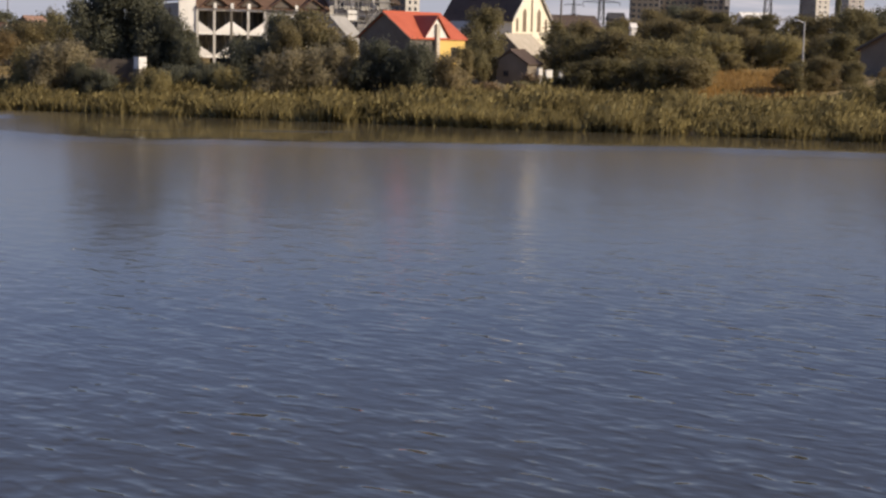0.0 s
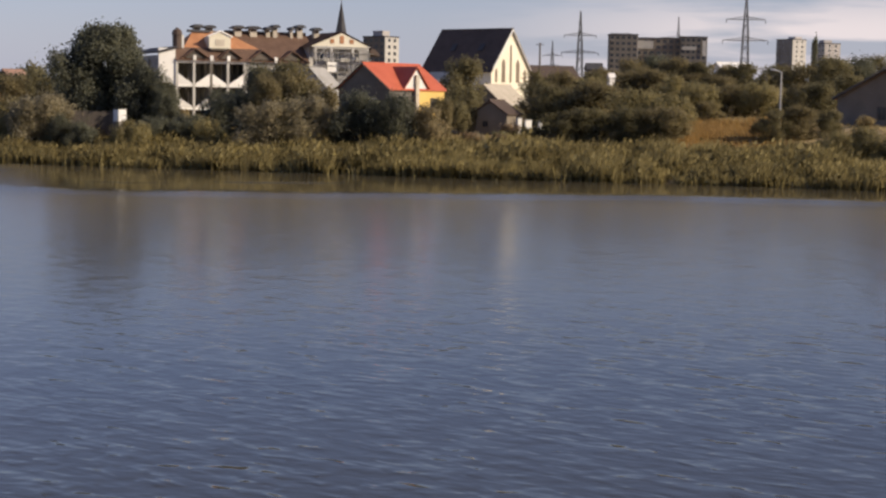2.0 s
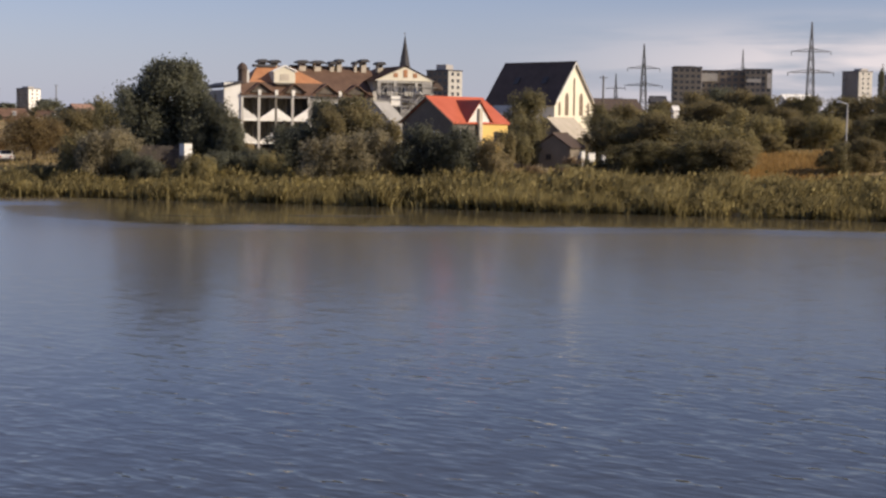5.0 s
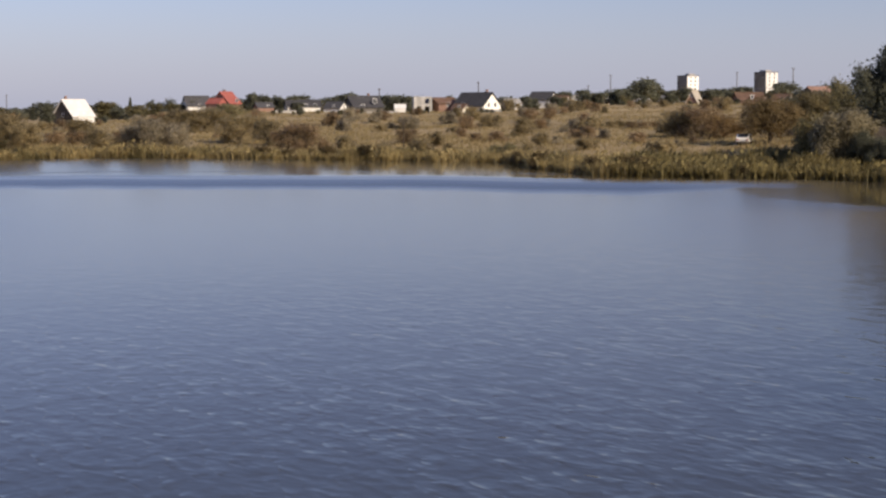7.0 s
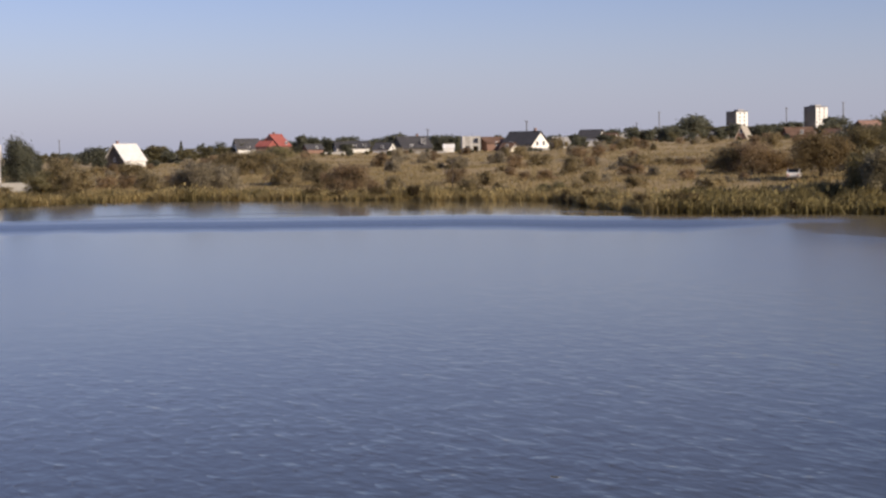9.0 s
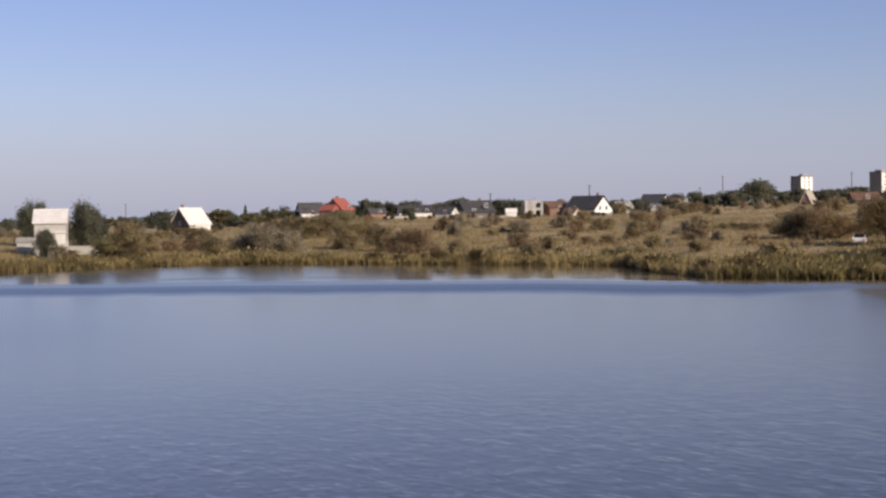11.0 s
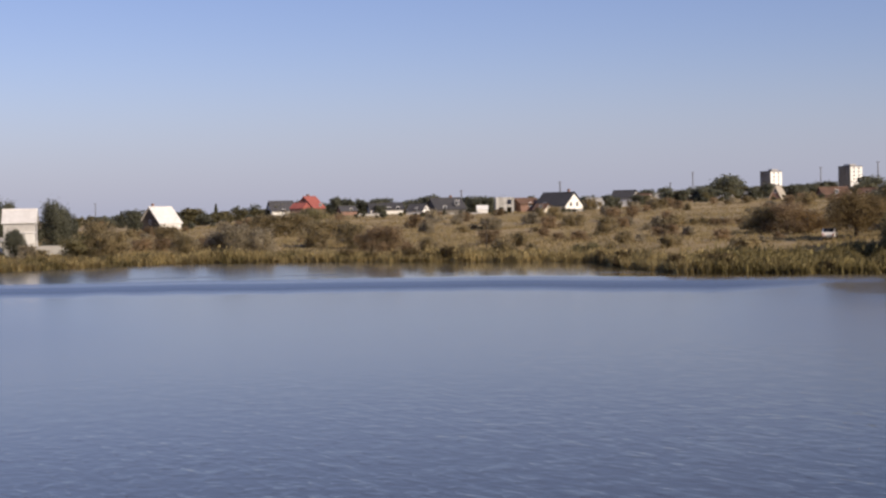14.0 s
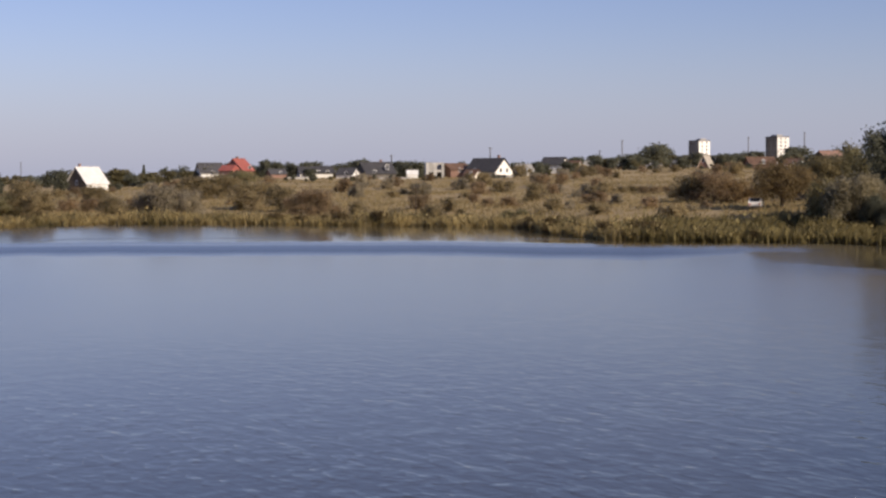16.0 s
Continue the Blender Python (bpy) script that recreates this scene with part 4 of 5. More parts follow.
def pole(heading, dist, top, label, r=0.09, mat="timber", lamp=False):
    m = lay(heading, dist, 0, 0.4)
    h = top - m.translation.z
    t = thing("street_lamp" if lamp else "utility_pole", m, label, "pole")
    bm = bmesh.new()
    strut(bm, (0, 0, 0), (0, 0, h), r * 1.3, r, 7)
    part("post", bm, M[mat], t)
    bm = bmesh.new()
    if lamp:
        strut(bm, (0, 0, h - 0.1), (-0.7, 0, h + 0.15), 0.05, 0.05, 5)
        box(bm, (-1.15, -0.12, h + 0.08), (-0.65, 0.12, h + 0.24))
        part("lamp_head", bm, M["frame"], t)
    else:
        box(bm, (-0.7, -0.05, h - 0.45), (0.7, 0.05, h - 0.33))
        for x in (-0.6, 0, 0.6):
            strut(bm, (x, 0, h - 0.33), (x, 0, h - 0.12), 0.04, 0.04, 5)
        part("crossbar", bm, M["timber"], t)


def by_top(heading, dist, turn, sink=0.3):
    m = lay(heading, dist, turn, sink)
    return m, m.translation.z


red_house()
church()
hotel()
spire()
# sun and shade put into the wall colours: grey front, paler end
tower_block(-3.3, 700, -38, 12, 10, 34.2, 4, 6, "grey and pale many-storey block behind the village", "grey", "concrete", tall_part=(-2.5, 3, 3.0), trim="slate")
tower_block(5.45, 800, 4, 14, 12, 41, 5, 7, "dark grey end section of a long panel block", "grey", "panel", tall_part=(-6, 4, 1.0), trim="slate")
tower_block(6.7, 806, 4, 22.5, 12, 39.6, 7, 7, "middle section of a long grey panel block", "taupe", "panel", tall_part=(2, 8, 1.0), trim="slate", pale=[(-10.5, -2.5, 5.0, 1.0)])
tower_block(7.95, 802, 4, 13, 12, 40.2, 5, 7, "end section of a long grey panel block", "grey", "panel", trim="slate", pale=[(-5.5, 1.5, 6.2, 4.4), (4.4, 6.3, 9.0, 1.5)])
# shaded front painted grey, the end to the sun paler
tower_block(11.4, 1000, -42, 13, 12, 47.5, 4, 5, "grey panel tower block on the skyline", "grey", "concrete", tall_part=(0, 6, 2.0))
tower_block(12.6, 1020, -52, 13, 12, 46, 4, 5, "pale panel tower block on the skyline", "concrete", "panel", tall_part=(-3, 2, 2.5))
# sunlit ends are painted white and shaded fronts grey on both towers
tower_block(-20.85, 1300, -48, 12, 12, 35, 4, 5, "tower block on the hill, sunlit end painted white, shaded front grey", "grey", "white", tall_part=(0, 5, 2))
tower_block(-18.1, 1300, -45, 13, 13, 37.5, 4, 6, "tower block on the hill, sunlit end painted white, shaded front grey", "grey", "white", tall_part=(-4, 3, 2))

m, z = by_top(-5.6, 206, 72)
gable_house("house", m, 6, 6.6, 7.4 - z, 10.9 - z, "concrete", "greyroof", "house with a worn pale grey sheet roof", [("left", 0, 2.2, 1.1, 1.2)])
m, z = by_top(0.95, 245, 62)
gable_house("shed", m, 8.4, 6.8, 6.5 - z, 9.45 - z, "grey", "beigeroof", "grey-brown shed with a beige sheet roof", [("left", 0.4, 1.2, 0.6, 0.6)], category="shed", over=0.3, trim="timber")
# added hut, fitted to the camera's view as the shed's lower wall
m, z = by_top(0.95, 178, 64)
gable_house("hut", m, 3.6, 4.3, 5.6 - z, 7.0 - z, "taupe", "darkroof", "small grey-brown hut, added to fill in the shed's lower front", [("left", 0.5, 4.1 - z, 0.7, 0.7)], category="hut", over=0.2, trim="timber")
m, z = by_top(15.14, 191, 72)
t = gable_house("house", m, 9, 11.4, 8.1 - z, 11.3 - z, "taupe", "redroof", "dark taupe rendered house with orange-red roof", [("left", 0.4, 0.9, 1.1, 1.5)], trim="timber")
for s in (-1, 1):
    part("verge_board", strut(bmesh.new(), (-4.98, 0, 11.37 - z), (-4.98, s * 6.15, 7.9 - z), 0.17, 0.17, 4), M["timber"], t)
m, z = by_top(2.65, 330, 20)
gable_house("house", m, 12, 8, 12.2 - z, 14.4 - z, "timber", "darkroof", "low dark brown house beyond the church", [("front", -3, 2, 1.2, 1.3)])
m, z = by_top(9.3, 500, 25)
gable_house("house", m, 9, 7, 18.6 - z, 20.2 - z, "white", "white", "white house with a pale roof among trees", [("front", 0, 3, 1.2, 1.3)])

m, z = by_top(-16.3, 262, 40)
gable_house("house", m, 3.4, 4, 9.4 - z, 10.7 - z, "brick", "brick", "low house with a dull brick-red roof behind trees", [("front", 0, 2.0, 1.1, 1.2)])
m, z = by_top(4.44, 352, 8)
gable_house("house", m, 3.4, 5, 14.4 - z, 15.6 - z, "timber", "slate", "small dark house between the pylon and the flats", [("front", 0, 2.4, 1.0, 1.1)], over=0.2)
m, z = by_top(5.08, 262, 20)
gable_house("kiosk", m, 1.0, 1.0, 11.2 - z, 11.8 - z, "white", "whiteroof", "tiny white kiosk among the trees", category="kiosk", over=0.1)

# the village across the bay
m, z = by_top(-47.8, 264, -5)
t = gable_house("house", m, 5.0, 4.6, 7.0 - z, 8.9 - z, "concrete", "whiteroof", "white house with a bright white sheet roof", [("front", -1.5, 2.0, 0.8, 1.0), ("front", 1.3, 2.2, 0.8, 1.0), ("right", 0, 2.0, 0.8, 1.0)], over=0.3)
part("porch", boxed((0.3, -2.9, 0), (2.4, -2.32, 5.2 - z)), M["white"], t)
part("porch_roof", boxed((0.1, -3.1, 5.2 - z), (2.6, -2.32, 5.35 - z)), M["whiteroof"], t)
m, z = by_top(-42.92, 470, 40)
# walls coloured dark to put the left gable's shade in; front stays white
t = gable_house("house", m, 8.0, 8.6, 6.0 - z, 10.5 - z, "timber", "whiteroof", "steep-roofed house with sunlit white roof", [("left", 0, 2.2, 1.1, 1.3)], chimney=(-2, 1.0, 11.4 - z))
part("front_wall", boxed((-3.9, -4.5, 0), (3.9, -4.32, 5.7 - z)), M["white"], t, "white front wall")
m, z = by_top(-20.6, 452, 74)
gable_house("house", m, 6, 3.4, 9.2 - z, 12.6 - z, "brick", "beigeroof", "steep narrow house with a sunlit beige roof among bushes", [("left", 0, 2.0, 0.9, 1.1)], over=0.3)
m, z = by_top(-37.55, 460, 52)
t = gable_house("house", m, 5.0, 6.4, 9.6 - z, 12.6 - z, "brick", "fadedred", "brown brick house with faded red roof", [("left", 0, 3, 1.2, 1.4), ("front", 1, 3, 1.2, 1.4)], chimney=(0.5, 1.0, 13.2 - z))
part("annex", boxed((-6.4, -2.2, 0), (-2.55, 2.2, 9.2 - z)), M["brick"], t)
part("annex_roof", prism(bmesh.new(), [(-6.7, 9.2 - z), (-2.53, 9.2 - z), (-4.4, 10.9 - z)], -2.5, 2.5), M["fadedred"], t)
m, z = by_top(-38.6, 480, 15)
gable_house("house", m, 7, 6, 9.0 - z, 11.6 - z, "white", "slate", "small pale house with dark roof", [("front", 0, 2, 1.1, 1.2)])
m, z = by_top(-34.8, 480, 8)
gable_house("house", m, 10, 7, 8.6 - z, 10.4 - z, "white", "slate", "white bungalow with dark grey low roof", [("front", -3, 1.6, 1.2, 1.2), ("front", 0.5, 1.6, 1.2, 1.2), ("front", 3.4, 1.6, 1.0, 1.2)])
m, z = by_top(-32.6, 472, 25)
gable_house("house", m, 9.5, 8, 8.4 - z, 11.5 - z, "grey", "slate", "dark grey house with a slate-grey roof", [("front", -2, 1.8, 1.2, 1.2), ("front", 2, 3.2, 1.3, 1.5)], chimney=(2, 0.5, 12.2 - z))
m, z = by_top(-31.25, 460, 0)
gable_house("garage", m, 3.2, 4, 7.9 - z, 8.9 - z, "white", "white", "small white garage with a low roof", category="garage", over=0.15)
m, z = by_top(-30.45, 465, 5)
t = thing("unfinished_house", m, "grey unfinished house with open window holes", "house")
for lo, hi in (((-2.7, -3, 0), (-1.9, -2.6, 11.3 - z)), ((-0.5, -3, 0), (0.5, -2.6, 11.3 - z)), ((1.9, -3, 0), (2.7, -2.6, 11.3 - z)), ((-1.9, -3, 8.4 - z), (-0.5, -2.6, 9.2 - z)), ((0.5, -3, 8.4 - z), (1.9, -2.6, 9.2 - z)), ((-1.9, -3, 10.7 - z), (-0.5, -2.6, 11.3 - z)), ((0.5, -3, 10.7 - z), (1.9, -2.6, 11.3 - z))):
    part("wall", boxed(lo, hi), M["concrete"], t)
part("back_wall", boxed((-2.7, -2.59, 0), (-2.4, 3, 11.3 - z)), M["concrete"], t)
part("back_wall", boxed((2.4, -2.59, 0), (2.7, 3, 11.3 - z)), M["concrete"], t)
part("back_wall", boxed((-2.39, 2.7, 0), (2.39, 3, 11.3 - z)), M["concrete"], t)
part("floor_slab", boxed((-2.39, -2.59, 8.5 - z), (2.39, 2.69, 8.7 - z)), M["concrete"], t)
m, z = by_top(-29.7, 468, 30)
gable_house("house", m, 6.5, 6.5, 9.4 - z, 10.9 - z, "brick", "brownroof", "pinkish brick house with a white end", [("front", 0, 2, 1.2, 1.3)])
m, z = by_top(-28.45, 462, -38)
t = gable_house("house", m, 11, 8.5, 8.6 - z, 12.3 - z, "white", "slate", "house with dark grey roof and sunlit white gable", [("right", -1.5, 1.8, 1.1, 1.3), ("right", 1.5, 1.8, 1.1, 1.3), ("front", -2, 1.8, 1.2, 1.3)], chimney=(2.5, 1.5, 13.2 - z))
m, z = by_top(-26.05, 520, -25)
gable_house("house", m, 7.5, 6, 11.0 - z, 13.2 - z, "white", "slate", "white house with dark grey roof", [("right", 0, 1.8, 1.1, 1.2), ("front", -1, 1.8, 1.1, 1.2)])
m, z = by_top(-24.7, 540, 10)
gable_house("house", m, 7, 6, 10.4 - z, 12.3 - z, "cream", "greyroof", "small cream house with a pale roof", [("front", 0, 1.8, 1.1, 1.2)])
m, z = by_top(-23.2, 510, 30)
gable_house("house", m, 6.5, 6, 9.6 - z, 11.8 - z, "brick", "brownroof", "pinkish small house among bushes", [("front", 0, 1.8, 1.1, 1.2)])
m, z = by_top(-22.5, 490, -20)
gable_house("house", m, 5, 4.5, 8.6 - z, 10.2 - z, "cream", "greyroof", "small sunlit cottage among bushes", [("right", 0, 1.0, 0.9, 1.0), ("front", 0, 1.0, 0.9, 1.0)])
m, z = by_top(-20.6, 540, 35)
gable_house("house", m, 7, 4, 10.6 - z, 13.4 - z, "cream", "greyroof", "narrow pale house with a steep roof", [("front", 0, 2.0, 0.9, 1.0)])
m, z = by_top(-18.7, 480, 20)
gable_house("house", m, 8, 6, 10.2 - z, 12.3 - z, "brick", "brownroof", "house with a faded brown roof", [("front", 0, 2.0, 1.1, 1.2)])

for h, d, turn, L, W, e, r, walls, roof, label in (
        (-36.2, 470, 20, 5, 4, 8.3, 9.6, "brick", "slate", "small brick outbuilding with grey roof"),
        (-33.6, 466, -30, 5.5, 4.5, 8.0, 9.8, "white", "slate", "small white outbuilding with grey roof"),
        (-29.05, 455, -35, 4, 3.5, 7.6, 9.0, "cream", "brownroof", "small cream outhouse with brown roof"),
        (-27.2, 480, 25, 5, 4, 9.0, 10.6, "concrete", "greyroof", "grey block outbuilding with sheet roof"),
        (-25.4, 500, -28, 5, 4.5, 10.0, 11.8, "white", "brownroof", "small white house with brown roof"),
        (-23.9, 500, 30, 4.5, 4, 9.6, 11.2, "white", "brownroof", "small white cottage with brown roof"),
        (-21.5, 510, -30, 5, 4, 10.2, 11.8, "white", "greyroof", "small white cottage with sheet roof"),
        (-17.5, 470, -25, 5, 4, 10.2, 11.7, "cream", "brownroof", "small cream cottage with brown roof")):
    m, z = by_top(h, d, turn)
    gable_house("outbuilding", m, L, W, e - z, r - z, walls, roof, label, [("front", 0.6, 1.6, 0.9, 1.0), ("right", 0, 1.6, 0.8, 1.0)], category="outbuilding", over=0.3)
for h, d, w, turn, top in ((-35.4, 455, 6, 6, 0.7), (-31.9, 452, 9, -4, 0.7), (-28.0, 448, 7, 8, 0.8)):
    m, z = by_top(h, d, turn, 0.1)
    t = thing("garden_wall", m, "low pale garden wall before the village houses", "wall", "village garden walls")
    part("body", boxed((-w / 2, -0.12, 0), (w / 2, 0.12, top)), M["concrete"], t)
    part("coping", boxed((-w / 2 - 0.05, -0.17, top), (w / 2 + 0.05, 0.17, top + 0.09)), M["greyroof"], t)


def conifer(heading, dist, top, label):
    """A narrow spruce: straight stem and whorls of drooping twigs."""
    m = lay(heading, dist, 0)
    h = top - m.translation.z
    t = thing("conifer", m, label, "tree")
    part("trunk", strut(bmesh.new(), (0, 0, 0), (0, 0, h * 0.95), 0.16, 0.03, 6), M["bark"], t)
    r = np.random.RandomState(int(dist))
    u = r.uniform(0, 1, 2200)
    a = r.uniform(0, 2 * math.pi, 2200)
    q = (1 - u) * h * 0.2 * r.uniform(0.3, 1.1, 2200) + 0.05
    pts = np.stack([q * np.cos(a), q * np.sin(a), h * (0.12 + 0.88 * u) - q * 0.25], 1)
    ob = new("crown", leaf_mesh("crown", pts, 0.24, M["leaf_dark"], 5, 0.3))
    ob.parent = t


conifer(-40.94, 520, 11.6, "narrow dark conifer among the far houses")
conifer(-44.31, 600, 10.2, "narrow dark conifer on the far skyline")
pylon(3.92, 500, 35.7, "tall dark grey lattice power pylon", steel="dark_steel")
pylon(9.8, 450, 39.0, "tall grey lattice power pylon")
pylon(7.43, 900, 56, "distant grey lattice power pylon")
pylon(2.93, 800, 38, "distant dark lattice power pylon", steel="dark_steel")
pylon(-14.9, 900, 33, "distant grey lattice power pylon")
for h, d, top in ((-45.2, 900, 16.7), (-23.61, 700, 23.0), (-19.11, 700, 23.8), (-32.01, 600, 15.7), (-28.4, 600, 18.2), (-24.42, 700, 18.4), (-17.15, 640, 24)):
    pole(h, d, top, "tall thin dark pole on the skyline", 0.22, "steel")
pole(2.48, 300, 18.2, "tall dark wooden pole near the church", 0.16)
pole(11.1, 172, 10.7, "slim pale street lamp beside the meadow", 0.09, "concrete", True)
pole(-31.13, 246, 5.9, "weathered wooden pole in the meadow", 0.07, "bark")
pole(-23.99, 240, 4.6, "weathered wooden pole in the meadow", 0.07, "bark")

# small things on the banks
# cabinet placed to fit the camera's view; plinth added to reach the ground
m, z = by_top(-12.62, 173, 42, 0.1)
t = thing("utility_cabinet", m, "white metal cabinet by the reeds on an added grey plinth", "cabinet")
part("plinth", boxed((-0.6, -0.45, 0), (0.6, 0.45, 4.2 - z)), M["grey"], t)
part("body", boxed((-0.55, -0.4, 4.2 - z), (0.55, 0.4, 5.45 - z)), M["white"], t)
part("lid", boxed((-0.6, -0.45, 5.45 - z), (0.6, 0.45, 5.53 - z)), M["greyroof"], t)
part("door", boxed((-0.45, -0.43, 4.3 - z), (0.45, -0.4, 5.35 - z)), M["frame"], t)
# board fence stands in for a long low dark shed roof
m, z = by_top(-13.6, 177, -4, 0.2)
t = thing("wooden_fence", m, "low dark weathered boards standing in for a long shed roof", "fence")
for i in range(20):
    x = -2.4 + i * 0.25
    part("board", boxed((x, -0.02, 0), (x + 0.22, 0.02, 5.2 - z + 0.06 * math.sin(i * 2.3))), M["timber"], t)
for x in (-2.3, 0, 2.3):
    part("post", boxed((x - 0.06, 0.02, 0), (x + 0.06, 0.14, 5.25 - z)), M["timber"], t)
for h, d, w, top in ((1.78, 172, 0.5, 5.2), (2.1, 173, 0.8, 5.0), (2.55, 172, 0.4, 4.8)):
    m, z = by_top(h, d, 10, 0.1)
    t = thing("whitewashed_stub_wall", m @ pose(0, 0, 0, 0, 0, 25), "piece of whitewashed garden wall beside the shed", "wall", "garden wall pieces")
    part("body", boxed((-w / 2, -0.15, 0), (w / 2, 0.15, top - z)), M["white"], t)
    part("coping", boxed((-w / 2 - 0.05, -0.2, top - z), (w / 2 + 0.05, 0.2, top - z + 0.08)), M["greyroof"], t)
m, z = by_top(-46.75, 272, 5, 0.1)
t = thing("garden_wall", m, "low pale garden wall beside the white house", "wall")
part("body", boxed((-2.6, -0.12, 0), (2.6, 0.12, 2.85 - z)), M["concrete"], t)
part("coping", boxed((-2.65, -0.16, 2.85 - z), (2.65, 0.16, 2.93 - z)), M["greyroof"], t)
m, z = by_top(-48.7, 276, 0, 0.1)
gable_house("shed", m, 2.8, 2.2, 3.7 - z, 4.2 - z, "concrete", "greyroof", "low pale shed beside the white house", category="shed", over=0.2)


def parked_car(heading, dist, turn):
    m = lay(heading, dist, turn, 0.02)
    t = thing("car", m, "white car parked under the olive-brown tree", "car")
    prof = [(-2.0, 0.35), (2.0, 0.35), (2.05, 0.75), (1.1, 0.9), (0.5, 1.42), (-0.9, 1.45), (-1.7, 0.95), (-2.05, 0.85)]
    bm = prism(bmesh.new(), prof, -0.8, 0.8)
    bmesh.ops.bevel(bm, geom=bm.edges[:], offset=0.06, segments=1, affect="EDGES")
    body = part("body", bm, M["white"], t)
    for y in (-0.815, 0.80):
        part("side_window", prism(bmesh.new(), [(-1.35, 0.95), (0.85, 0.93), (0.42, 1.34), (-0.85, 1.36)], y, y + 0.015), M["glass"], t)
    part("rear_window", prism(bmesh.new(), [(-1.64, 1.02), (-1.0, 1.42), (-1.03, 1.45), (-1.68, 1.05)], -0.62, 0.62), M["glass"], t)
    for y in (-0.6, 0.6):
        part("tail_light", boxed((-2.09, y - 0.12, 0.62), (-2.03, y + 0.12, 0.78)), M["redroof"], t)
    part("bumper", boxed((-2.12, -0.78, 0.36), (-2.0, 0.78, 0.52)), M["grey"], t)
    for x in (-1.25, 1.3):
        for y in (-0.72, 0.72):
            bm = bmesh.new()
            strut(bm, (x, y - 0.1, 0.32), (x, y + 0.1, 0.32), 0.32, 0.32, 14)
            w = part("wheel", bm, M["timber"], t)
            bm = bmesh.new()
            s = 1 if y > 0 else -1
            strut(bm, (x, y + s * 0.1, 0.32), (x, y + s * 0.12, 0.32), 0.19, 0.19, 10)
            part("rim", bm, M["steel"], w)


parked_car(-18.83, 204, 84)

